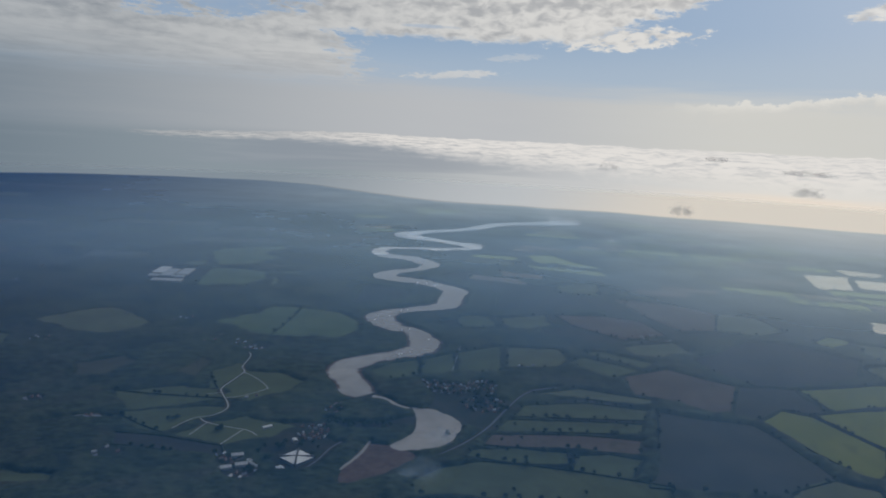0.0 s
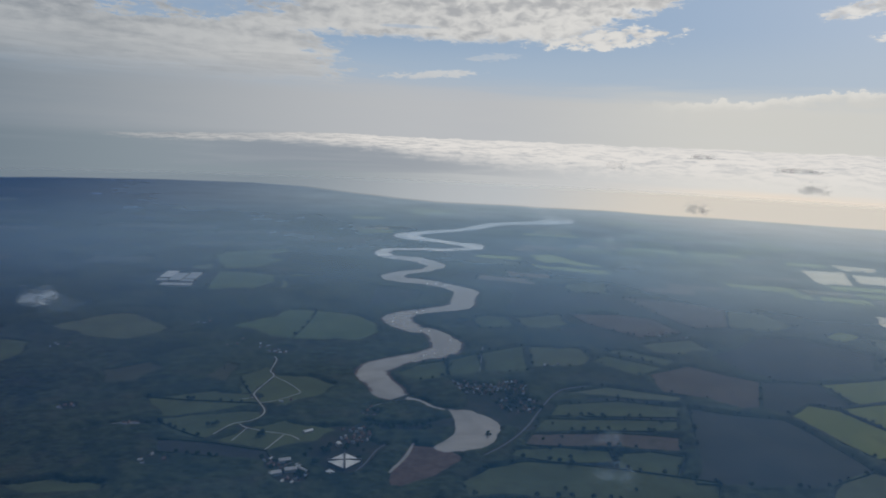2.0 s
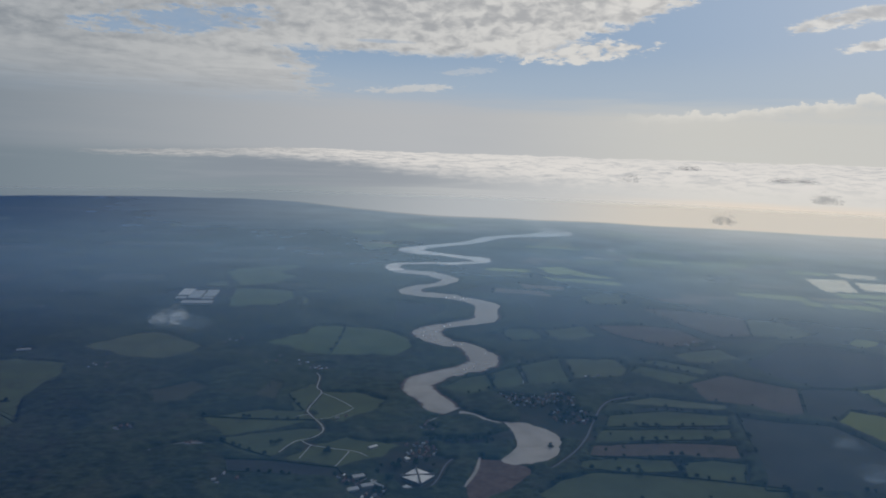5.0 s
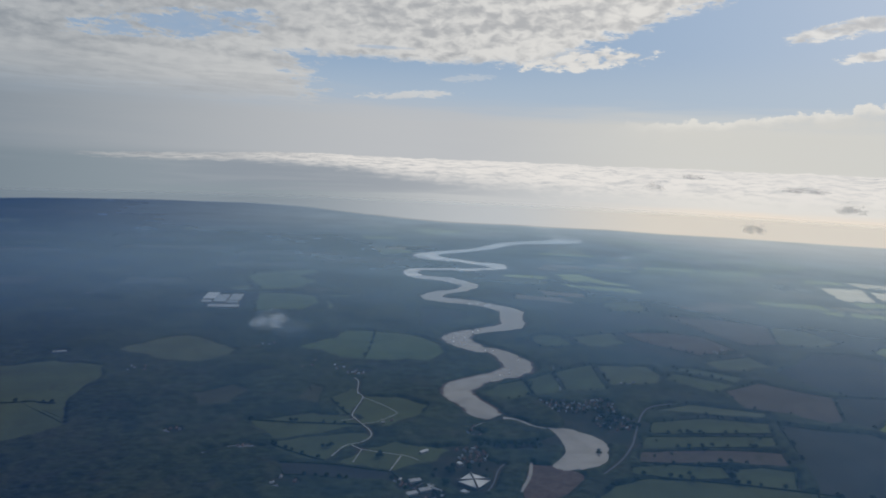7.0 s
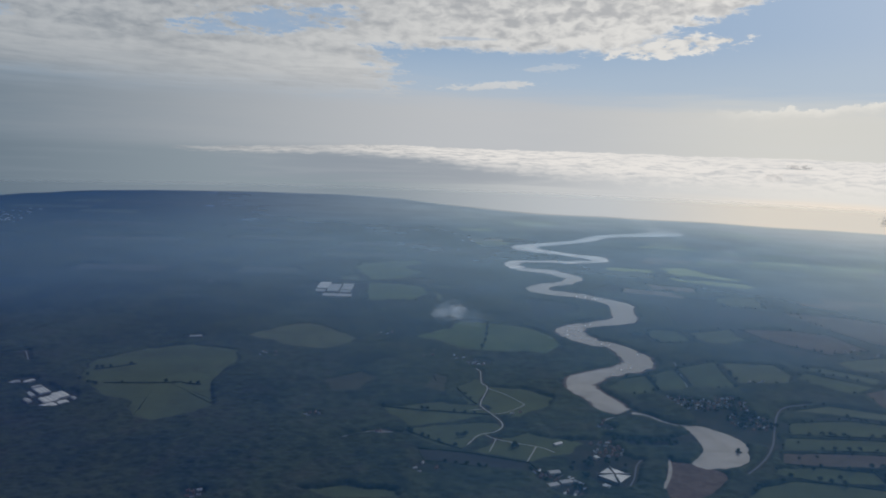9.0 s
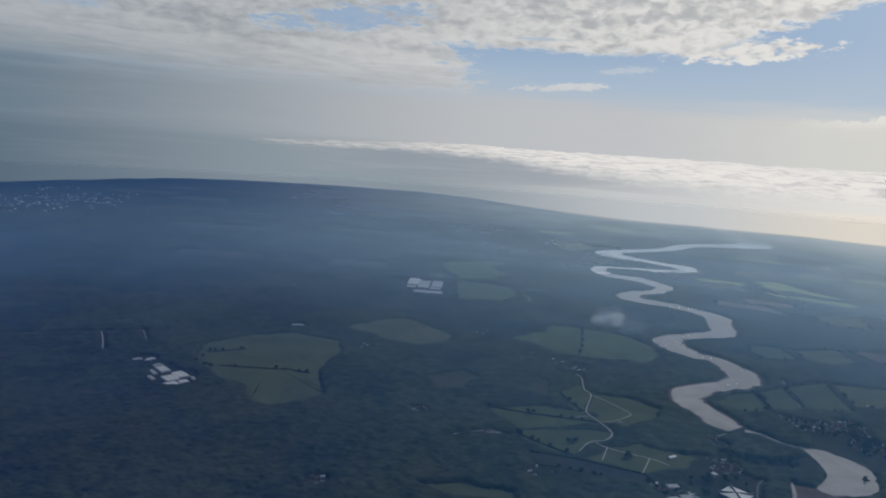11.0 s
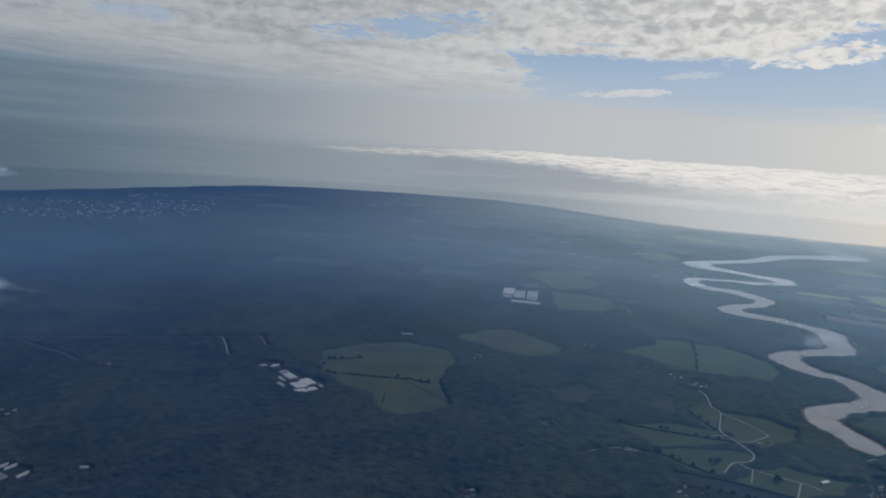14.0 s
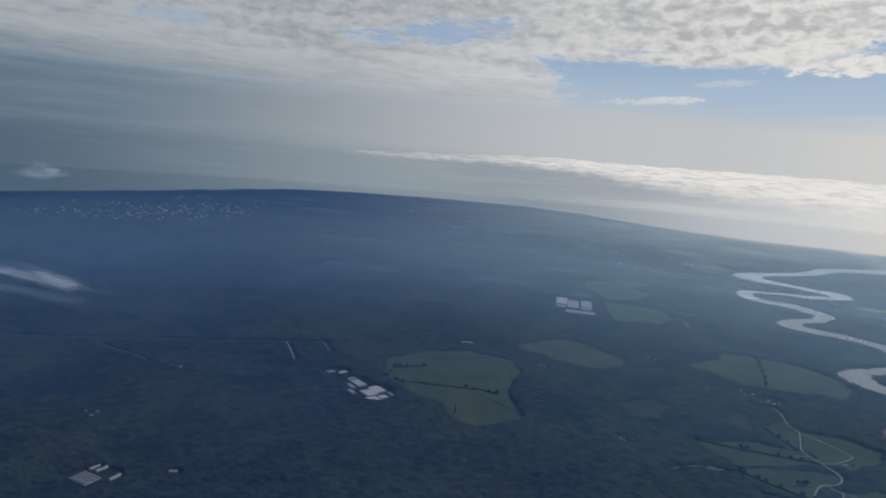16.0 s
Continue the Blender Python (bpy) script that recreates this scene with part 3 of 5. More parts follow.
POND = [(-28, 678), (-4, 673), (13, 657), (21, 638), (15, 608), (3, 588), (-18, 577), (-42, 584), (-26, 611), (-21, 638)]
v, f, pond_rim = blob(POND, 0.09, 9, 0.20, 2)
setting("water_pond", mesh_of("water_pond", v, f, RIVER), "still mill pond mirroring the pale sky", "pond")
MUDFLAT = [(-62, 586), (-43, 585), (-26, 576), (-18, 564), (-30, 545), (-46, 525), (-72, 509), (-76, 534)]
v, f, mud_rim = blob(MUDFLAT, 0.06, 14, 0.12, 4)
setting("mudflat", mesh_of("mudflat", v, f, MUD), "brown bare mudflat below the mill pond", "mudflat")
inlet = bezier_line([(-60, 592, 2.5), (-66, 564, 3.2), (-78, 534, 2.6)], 8)
v, f = ribbon(inlet[:, :2], inlet[:, 2], 0.24, 0.2, 6)
setting("water_inlet", mesh_of("water_inlet", v, f, RIVER), "narrow water channel beside the mudflat", "channel")
weir = bezier_line([(-71, 703, 7), (-57, 698, 5), (-45, 683, 6), (-31, 674, 6)], 8)
v, f = ribbon(weir[:, :2], weir[:, 2], 0.22, 0.3, 12)
setting("water_weir", mesh_of("water_weir", v, f, RIVER), "short channel between the river and the mill pond", "channel")

# ---- fields ----
PLOTS = []  # outlines that keep woodland away


def inside(px, py, poly, grow=0.0):
    """Which points lie inside a convex-ish outline."""
    poly = np.asarray(poly, float)
    if grow:
        m = poly.mean(0)
        d = np.linalg.norm(poly - m, axis=1, keepdims=True)
        poly = m + (poly - m) * (1 + grow / d)
    hit = np.zeros(np.shape(px), bool)
    for (ax, ay), (bx, by) in zip(poly, np.roll(poly, -1, 0)):
        cross = (ay > py) != (by > py)
        hit ^= cross & (px < (bx - ax) * (py - ay) / (by - ay + 1e-9) + ax)
    return hit


EDGES = []


def field(crop, label, *corners, hedged=True):
    """A field with a few corners, gently bowed uneven sides and hedges round it."""
    corners = np.array(corners, float)
    k = len(PLOTS)
    rim = []
    for i in range(len(corners)):
        p, q = corners[i], corners[(i + 1) % len(corners)]
        s = np.linspace(0, 1, 13)[:-1, None]
        nrm = np.array([q[1] - p[1], p[0] - q[0]]) / (np.linalg.norm(q - p) + 1e-9)
        bow = 0.025 * np.linalg.norm(q - p) * (random.random() - 0.5) * 2
        rim.append(p + (q - p) * s + nrm * (4 * s * (1 - s) * bow + (1.6 if hedged else 5.0) * rough_noise(s * 40 + k * 7, s * 0 + i * 3, 14, k)))
        EDGES.append((p, q, bow, hedged))
    rim = np.vstack(rim)
    PLOTS.append(rim)
    mid = rim.mean(0)
    side = corners[1] - corners[0]
    turn = math.atan2(side[1], side[0])
    rot = np.array([[cos(-turn), -sin(-turn)], [sin(-turn), cos(-turn)]])
    n = len(rim)
    rings = [(rim - mid) * s for s in (1.0, 0.66, 0.33)]
    flat = np.vstack([*rings, [[0, 0]]]) @ rot.T
    verts = np.c_[flat, np.full(len(flat), 0.05 + 0.006 * (k % 5) + (0.2 if mid[1] > 1150 else 0.0))]
    faces = [(r * n + i, r * n + (i + 1) % n, (r + 1) * n + (i + 1) % n, (r + 1) * n + i) for r in range(2) for i in range(n)]
    faces += [(2 * n + i, 2 * n + (i + 1) % n, 3 * n) for i in range(n)]
    ob = setting("field_%d" % (k + 1), mesh_of("field", verts, faces, CROPS[crop]), label, "field")
    ob.matrix_world = pose(mid[0], mid[1], 0, 0, 0, math.degrees(turn))
    return ob


LEY_FIELD = "pale bright green grass field near the river"
GREEN, BRIGHT = "green grazed field bounded by dark hedges", "bright yellow-green crop field bounded by hedges"
REDDISH, PLOUGHED, DULL = "reddish brown stubble field between hedges", "dark ploughed field between hedges", "dull green rough grass field"
field("bright", BRIGHT, (328, 690), (367, 727), (392, 716), (421, 632), (382, 568), (367, 576), (347, 626))
field("bright", BRIGHT, (397, 717), (443, 733), (516, 753), (505, 700), (442, 619), (425, 636))
field("bright", BRIGHT, (419, 798), (534, 833), (572, 830), (523, 763), (424, 731))
field("dark", PLOUGHED, (331, 904), (449, 1015), (501, 1011), (574, 937), (525, 859), (460, 820), (417, 804), (373, 806), (342, 849))
field("red", REDDISH, (219, 814), (282, 853), (323, 816), (348, 801), (307, 712), (286, 704), (260, 734), (213, 752))
field("dark", PLOUGHED, (350, 799), (416, 799), (419, 730), (394, 720), (369, 731), (327, 692), (308, 707))
field("dark", PLOUGHED, (227, 704), (272, 688), (317, 680), (330, 643), (337, 596), (340, 566), (277, 532), (172, 533))
field("dull", DULL, (332, 570), (366, 545), (349, 491), (259, 474), (279, 525), hedged=False)
field("red", REDDISH, (176, 1114), (255, 1120), (313, 1099), (330, 1016), (258, 978), (197, 1047))
field("red", REDDISH, (305, 1261), (401, 1238), (471, 1195), (418, 1060), (361, 1048), (326, 1146))
field("dull", DULL, (473, 1191), (523, 1167), (537, 1083), (480, 1046), (419, 1057))
field("pasture", GREEN, (158, 859), (183, 885), (246, 841), (203, 804))
field("pasture", GREEN, (180, 904), (213, 917), (272, 873), (251, 848))
field("dull", DULL, (247, 951), (331, 981), (339, 933), (297, 896), (247, 907))
field("pasture", GREEN, (16, 1056), (41, 1083), (76, 1084), (78, 1009), (25, 1001))
field("dull", DULL, (87, 1072), (161, 1110), (165, 1040), (123, 1012), (88, 1008))
field("pasture", GREEN, (-84, 785), (-62, 818), (-29, 837), (-26, 778), (-56, 760), (-73, 763))
field("pasture", GREEN, (-25, 838), (14, 874), (14, 793), (-22, 779))
field("pasture", GREEN, (19, 875), (79, 916), (72, 807), (18, 794))
field("dull", DULL, (84, 912), (155, 915), (160, 871), (143, 835), (79, 823))
field("fresh", LEY_FIELD, (192, 1735), (261, 1762), (304, 1653), (357, 1612), (343, 1572), (283, 1592), (239, 1632), (208, 1600), hedged=False)
field("fresh", LEY_FIELD, (169, 1606), (211, 1577), (277, 1572), (343, 1551), (349, 1513), (334, 1485), (262, 1519), (195, 1537), hedged=False)
field("fresh", LEY_FIELD, (60, 1704), (98, 1712), (173, 1703), (167, 1653), (109, 1655), (60, 1672), hedged=False)
field("dull", DULL, (216, 1365), (257, 1404), (306, 1395), (284, 1285), (212, 1296))
field("dull", DULL, (409, 1793), (492, 1776), (460, 1606), (385, 1620), hedged=False)
field("dull", DULL, (498, 1694), (612, 1667), (586, 1560), (485, 1557), hedged=False)
field("dull", DULL, (177, 2040), (291, 2124), (358, 2007), (266, 1927), hedged=False)
field("dull", DULL, (97, 736), (155, 762), (231, 739), (225, 718), (161, 728))
field("pasture", GREEN, (88, 701), (153, 717), (218, 704), (207, 676), (73, 668))
field("pasture", GREEN, (68, 660), (126, 664), (202, 666), (195, 638), (52, 627))
field("red", REDDISH, (50, 622), (121, 630), (190, 625), (181, 593), (121, 599), (40, 597))
field("pasture", GREEN, (33, 591), (72, 595), (115, 591), (113, 565), (65, 563), (23, 573))
field("pasture", GREEN, (121, 586), (153, 592), (180, 584), (161, 545), (112, 556))
field("pasture", GREEN, (-20, 524), (5, 550), (38, 564), (109, 556), (192, 536), (178, 501), (58, 501), (-16, 500))
field("pasture", GREEN, (-22, 492), (57, 492), (171, 493), (146, 436), (-16, 433))
field("pasture", GREEN, (-256, 752), (-236, 788), (-225, 762), (-230, 700), (-240, 700), hedged=False)
field("pasture", GREEN, (-220, 758), (-186, 760), (-149, 738), (-156, 711), (-190, 670), (-216, 676), (-227, 704), hedged=False)
field("pasture", GREEN, (-331, 679), (-270, 701), (-232, 697), (-218, 674), (-262, 645), (-300, 634), hedged=False)
field("pasture", GREEN, (-299, 626), (-258, 640), (-212, 650), (-209, 638), (-234, 612), (-244, 589), (-272, 593), hedged=False)
field("pasture", GREEN, (-234, 585), (-207, 617), (-181, 634), (-130, 613), (-152, 587), (-186, 569), hedged=False)
field("dark", PLOUGHED, (-283, 581), (-234, 578), (-184, 566), (-175, 548), (-228, 551), (-274, 556))
field("meadow", "dull green field beside dark woods and works", (-694, 779), (-658, 832), (-611, 862), (-546, 849), (-530, 804), (-530, 732), (-511, 682), (-496, 653), (-536, 599), (-562, 609), (-586, 649), (-627, 664), (-663, 699), (-684, 736), hedged=False)
field("moor", DULL, (-290, 800), (-272, 790), (-266, 738), (-293, 742), hedged=False)
field("pasture", GREEN, (-370, 492), (-330, 505), (-290, 500), (-286, 486), (-340, 478), hedged=False)
for p, q in (((-640, 700), (-560, 716)), ((-560, 716), (-536, 712)), ((-676, 742), (-640, 770)), ((-256, 752), (-232, 700)), ((-331, 679), (-218, 674)), ((-299, 622), (-244, 586)), ((-232, 908), (-224, 1058))):
    EDGES.append((np.array(p, float), np.array(q, float), 2.0, True))


field("dull", DULL, (-561, 925), (-531, 983), (-492, 1010), (-447, 981), (-406, 935), (-426, 888), (-455, 876), (-510, 895), hedged=False)
GLASSHOUSE_FIELD = "pale green field among woods beside glasshouses"
field("lea", GLASSHOUSE_FIELD, (-525, 1536), (-523, 1602), (-457, 1636), (-404, 1685), (-383, 1644), (-421, 1568), (-371, 1517), (-406, 1417), (-464, 1393), (-499, 1467), hedged=False)
field("lea", GLASSHOUSE_FIELD, (-464, 1361), (-408, 1360), (-351, 1346), (-338, 1281), (-356, 1211), (-411, 1188), (-446, 1186), (-446, 1245), hedged=False)
field("dull", DULL, (-542, 1410), (-504, 1445), (-485, 1382), (-521, 1369), hedged=False)
field("lea", DULL, (-331, 1362), (-280, 1360), (-284, 1335), (-317, 1335), hedged=False)
field("dull", DULL, (-334, 1309), (-315, 1290), (-297, 1251), (-302, 1210), (-316, 1227), hedged=False)
field("lea", "large pale green pasture beside the river woods", (-328, 963), (-310, 987), (-281, 1025), (-272, 1085), (-214, 1066), (-165, 1055), (-130, 1010), (-120, 957), (-145, 907), (-226, 902), (-273, 925), hedged=False)
field("moor", DULL, (-408, 753), (-374, 787), (-352, 771), (-362, 728), (-392, 717), hedged=False)
field("bright", BRIGHT, (551, 1024), (592, 1063), (621, 1046), (562, 982))
field("dull", DULL, (620, 1037), (656, 1014), (645, 957), (603, 936), (599, 970))
field("dull", DULL, (557, 905), (628, 928), (602, 866), (548, 847))

# the patchwork of distant fields on a warped lattice, with wooded strips left between them
COURSE = np.array(RIVER_LINE, float)
STRAW, LEY, MOOR = "pale straw-coloured stubble field near the coast", "pale green grass field near the coast", "dull heath field between dark woods"
SITES = ((-544, 1312, 45), (-497, 1285, 60), (-517, 1240, 50), (-665, 653, 50), (-726, 695, 30), (-773, 369, 40), (806, 2982, 260), (595, 2461, 50), (642, 2385, 40))


def free(cell, known):
    mid = cell.mean(0)
    size = np.linalg.norm(cell - mid, axis=1).max()
    if (np.hypot(COURSE[:, 0] - mid[0], COURSE[:, 1] - mid[1]) - COURSE[:, 2] / 2).min() < size * 0.9 + 12:
        return False
    if mid[1] + size > np.interp(mid[0], *np.array(COAST).T) - 60 or any(math.hypot(mid[0] - a, mid[1] - b) < size * 0.7 + r for a, b, r in SITES):
        return False
    for rim in known:
        if np.hypot(*(rim.mean(0) - mid)) < 400 and (inside(cell[:, 0], cell[:, 1], rim, 3).any() or inside(rim[:, 0], rim[:, 1], cell, 3).any() or inside(np.array(mid[0]), np.array(mid[1]), rim)):
            return False
    return True


def patchwork(seed, x0, x1, y0, y1, cell, turn, tight, crops):
    """Fields filling a stretch of land: cells grow with distance; tight is the share that is farmed."""
    rnd, known = random.Random(seed), list(PLOTS)
    lines, y = [], y0
    while y < y1:
        lines.append(y)
        y += cell * 0.62 * (0.6 + y / 2600) * rnd.uniform(0.75, 1.3)
    c, s_ = cos(radians(turn)), sin(radians(turn))
    mid = np.array([(x0 + x1) / 2, (y0 + y1) / 2])
    for y, yn in zip(lines, lines[1:]):
        x = x0 + rnd.uniform(0, cell)
        lean = rnd.uniform(-0.25, 0.25)
        while x < x1:
            w_ = cell * (0.6 + y / 2600) * rnd.uniform(0.6, 1.7)
            gap = 2.5 + y / 700
            quad = np.array([(x + gap, y + gap), (x + gap + lean * 20, yn - gap), (x + w_ - gap + lean * 20, yn - gap), (x + w_ - gap, y + gap)])
            quad += np.array([[rnd.uniform(-4, 4), rnd.uniform(-4, 4)] for _ in range(4)])
            quad += 16 * np.c_[smooth_noise(quad[:, 0], quad[:, 1], 190, 3), smooth_noise(quad[:, 0], quad[:, 1], 190, 4)]
            quad = (quad - mid) @ np.array([[c, s_], [-s_, c]]) + mid
            at = quad.mean(0)
            x += w_
            if rnd.random() > tight + 0.45 * float(smooth_noise(at[0], at[1], 330, seed)) or not free(quad, known):
                continue
            crop, label = rnd.choice(crops)
            field(crop, label, *quad, hedged=False)


FAR_CROPS = [("dull", DULL)] * 3 + [("fresh", LEY)] * 3 + [("straw", STRAW)] + [("tan", "tan stubble field near the coast")] * 4 + [("bright", LEY)] * 3
SHEETED = "field under bright cream plastic crop sheeting"
field("sheet", SHEETED, (843, 1669), (963, 1667), (865, 1474), (789, 1483), hedged=False)
field("sheet", SHEETED, (985, 1781), (1081, 1739), (1033, 1659), (973, 1685), hedged=False)
field("sheet", SHEETED, (949, 1629), (1058, 1605), (1130, 1589), (1045, 1485), (895, 1511), hedged=False)
field("sheet", SHEETED, (725, 1188), (781, 1168), (842, 1148), (766, 1053), (698, 1110), hedged=False)
patchwork(5, 60, 1450, 1250, 2950, 78, -12, 0.78, FAR_CROPS)
patchwork(6, 480, 1250, 640, 1180, 96, 14, 0.6, [("dull", DULL), ("pasture", GREEN), ("red", REDDISH), ("bright", BRIGHT)])
patchwork(7, -350, 420, 1950, 3050, 90, 8, 0.6, FAR_CROPS)
patchwork(8, -2100, -180, 1350, 3300, 150, 10, 0.16, [("moor", MOOR)] * 4 + [("dull", MOOR)])
patchwork(9, -560, -300, 1330, 1800, 80, 6, 0.3, [("moor", MOOR), ("dull", MOOR)])

# ---- lanes ----
ROADS = []


def lane(name, mat, width, label, *points):
    line = bezier_line(points, 6)
    ROADS.append((line, width))
    v, f = ribbon(line, np.full(len(line), width), 0.14 + 0.004 * len(ROADS), 0.12, len(ROADS), 3)
    return setting(name, mesh_of(name, v, f, mat), label, "lane")


GRAVEL = "pale gravel track across the parkland"
lane("lane_1", LANE, 1.4, GRAVEL, (-237, 829), (-231, 813), (-229, 774), (-222, 756), (-229, 706), (-225, 690), (-209, 660), (-207, 643), (-215, 629), (-229, 620), (-239, 596))
lane("lane_2", LANE, 1.1, GRAVEL, (-222, 756), (-203, 738), (-185, 714), (-185, 704), (-204, 682), (-220, 675))
lane("lane_3", LANE, 1.2, GRAVEL, (-223, 622), (-215, 614), (-197, 607), (-172, 600), (-161, 591))
lane("lane_4", LANE, 1.1, GRAVEL, (-213, 613), (-219, 584))
lane("lane_5", LANE, 1.3, GRAVEL, (-177, 600), (-181, 586), (-187, 566))
lane("lane_12", TARMAC, 1.6, "grey drive curving past the square hall", (-105, 535), (-99, 549), (-92, 574), (-85, 587))
lane("lane_13", LANE, 1.3, "short gravel drive by the river", (-107, 672), (-97, 684), (-88, 689))
lane("lane_15", LANE, 0.9, GRAVEL, (-239, 683), (-226, 689))
lane("lane_6", TARMAC, 2.0, "grey country road beside small fields", (132, 762), (105, 750), (86, 726), (62, 673), (50, 644), (35, 616), (20, 594), (-1, 569))
lane("lane_7", LANE, 0.9, "pale farm track across a field", (23, 906), (17, 848), (12, 797))
lane("lane_8", LANE, 1.5, "pale straight track on the dark heath", (-837, 771), (-813, 740), (-787, 703))
lane("lane_9", LANE, 0.8, "pale straight track on the dark heath", (-796, 797), (-763, 755))
lane("lane_10", TARMAC, 1.5, "faint winding track on the dark heath", (-1043, 650), (-989, 633), (-955, 627), (-925, 613))
lane("lane_14", TARMAC, 1.8, "faint straight road across the dark heath", (-1323, 511), (-1136, 608), (-965, 700), (-791, 796))
lane("lane_11", LANE, 1.0, "pale stony track into a clearing", (-355, 595), (-347, 602), (-333, 612), (-324, 614), (-304, 613))

v, f, quarry_rim = blob([(-328, 612), (-325, 617), (-317, 620), (-313, 613), (-321, 608)], 0.8, 4, 0.13, 41)
setting("gravel_yard", mesh_of("gravel_yard", v, f, STONY), "pale stony clearing among dark woods", "clearing")

# ---- woodland ----
MID = np.array([-200.0, -60.0])
rows, cols = 760, 900
ys = 300 * (3950 / 300) ** (np.linspace(0, 1, rows)) + 0.0
us = np.tan(np.radians(np.linspace(-62, 52, cols)))
us = np.linspace(us[0] * 0.98, us[-1], cols)
wx_ = MID[0] + us[None, :] * (ys[:, None] - MID[1])
wy_ = np.repeat(ys[:, None], cols, 1)
jit = np.random.rand(2, rows, cols) - 0.5
wx_ = wx_ + jit[0] * 0.5 * np.gradient(wx_, axis=1)
wy_ = wy_ + jit[1] * 0.5 * np.gradient(wy_, axis=0)


def near_line(x, y, line, widths):
    """Distance beyond the half width of a line, smallest over its points."""
    best = np.full(np.shape(x), 1e9)
    for (a, b), wd in zip(line, widths):
        best = np.minimum(best, np.hypot(x - a, y - b) - wd / 2)
    return best


clear_of = np.ones(wx_.shape, bool)
# the woods' edge runs unevenly along the fields
stray = np.where(wy_ > 900, 15.0, 5.0)
ex_ = wx_ + stray * rough_noise(wx_, wy_, 46, 51, 3)
ey_ = wy_ + stray * rough_noise(wx_, wy_, 46, 61, 3)
for rim in PLOTS:
    (lx, ly), (hx, hy) = rim.min(0) - 14, rim.max(0) + 14
    r0, r1 = np.searchsorted(ys, (ly - 12, hy + 12))
    block = (slice(max(0, r0 - 1), r1 + 1), slice(None))
    close = np.flatnonzero((ex_[block] > lx) & (ex_[block] < hx))
    if len(close):
        hit = inside(ex_[block].ravel()[close], ey_[block].ravel()[close], rim, 0.5)
        sub = clear_of[block].ravel()
        sub[close[hit]] = False
        clear_of[block] = sub.reshape(clear_of[block].shape)
clear_of &= near_line(wx_, wy_, river[::3, :2], river[::3, 2] * 1.1 + 5) > 0
for line, wd in ROADS:
    run = np.r_[0, np.cumsum(np.hypot(*np.diff(line, axis=0).T))]
    at = np.arange(0, run[-1], 3.0)
    dense = np.c_[np.interp(at, run, line[:, 0]), np.interp(at, run, line[:, 1])]
    clear_of &= near_line(wx_, wy_, dense, np.full(len(dense), wd + 5)) > 0
clear_of &= near_line(wx_, wy_, weir[:, :2], weir[:, 2] + 2) > 0
clear_of &= near_line(wx_, wy_, inlet[:, :2], inlet[:, 2] + 2) > 0
for rim in (pond_rim, mud_rim, quarry_rim):
    clear_of &= ~inside(wx_, wy_, rim, 1.0)
OPEN = [(-117, 545, 19), (-157, 522, 13), (-171, 540, 9), (-149, 603, 8), (-112, 606, 12), (-104, 658, 9), (45, 756, 15), (10, 742, 12), (-543, 1308, 34), (-497, 1306, 40), (-497, 1239, 40), (-663, 646, 27), (-691, 669, 16), (-724, 690, 16), (-624, 902, 14), (-772, 367, 20), (-271, 543, 12), (-727, 400, 8), (-233, 856, 16), (-442, 474, 9), (-396, 648, 8)]
for ox, oy, orad in OPEN:
    clear_of &= np.hypot(wx_ - ox, wy_ - oy) > orad * (1 + 0.25 * rough_noise(wx_, wy_, 20, 3))
cover = rough_noise(wx_, wy_, 210, 21, 5)
cut = np.where(wx_ > 60, np.where(wy_ < 1250, -0.35, -0.26), -0.22) + np.where((wx_ < -300) & (wy_ > 900), 0.06, 0.0)
beside = near_line(wx_, wy_, river[::5, :2], river[::5, 2])
cut = np.where((beside < 60) & (wy_ < 1700), -0.8, cut)
scrub = np.where(wx_ < -150, np.clip((cover - cut + 0.10) / 0.22, 0, 1), 1.0)
cut = np.where(wx_ < -150, -9.0, cut)
wooded = clear_of & (np.hypot(wx_ - 800, (wy_ - 2950) * 2.2) > 560) & (cover > cut) & (wy_ < np.interp(wx_, cx, cy) - 40)
tall = 1.3 + 1.3 * rough_noise(wx_, wy_, 70, 31) + np.where(wy_ < 1150, 2.0 * crowns(wx_, wy_, 4.8) + 0.5, 0.9 * np.clip((2100 - wy_) / 600, 0.15, 1) * crowns(wx_, wy_, 11.0) + 1.0) + 0.6 * rough_noise(wx_, wy_, 24, 41, 3)
thick_ = wooded.astype(float)
for _ in range(4):
    pad = np.pad(thick_, 1, "edge")
    thick_ = sum(pad[a : a + rows, b : b + cols] for a in range(3) for b in range(3)) / 9
wz_ = np.where(wooded, np.maximum(tall * (0.35 + 0.65 * scrub) * np.clip(thick_ * 1.2, 0.05, 1) ** 1.5, np.where(wy_ < 1000, 0.25, 0.8)), -0.8)
leafy = grid_faces(rows, cols)
leafy = leafy[wooded.ravel()[leafy].any(1)]
kept, leafy = np.unique(leafy, return_inverse=True)
woods = mesh_of("woodland", np.stack([wx_, wy_, wz_], -1).reshape(-1, 3)[kept], leafy.reshape(-1, 4), WOODS)
tagged(new("woodland", woods), "dense dark green woodland of rounded tree crowns", "woodland", "", "stuff")


def wooded_at(x, y):
    j = int(np.clip(np.searchsorted(ys, y), 0, rows - 1))
    i = int(np.clip(np.searchsorted(wx_[j], x), 0, cols - 1))
    return bool(wooded[j, i])


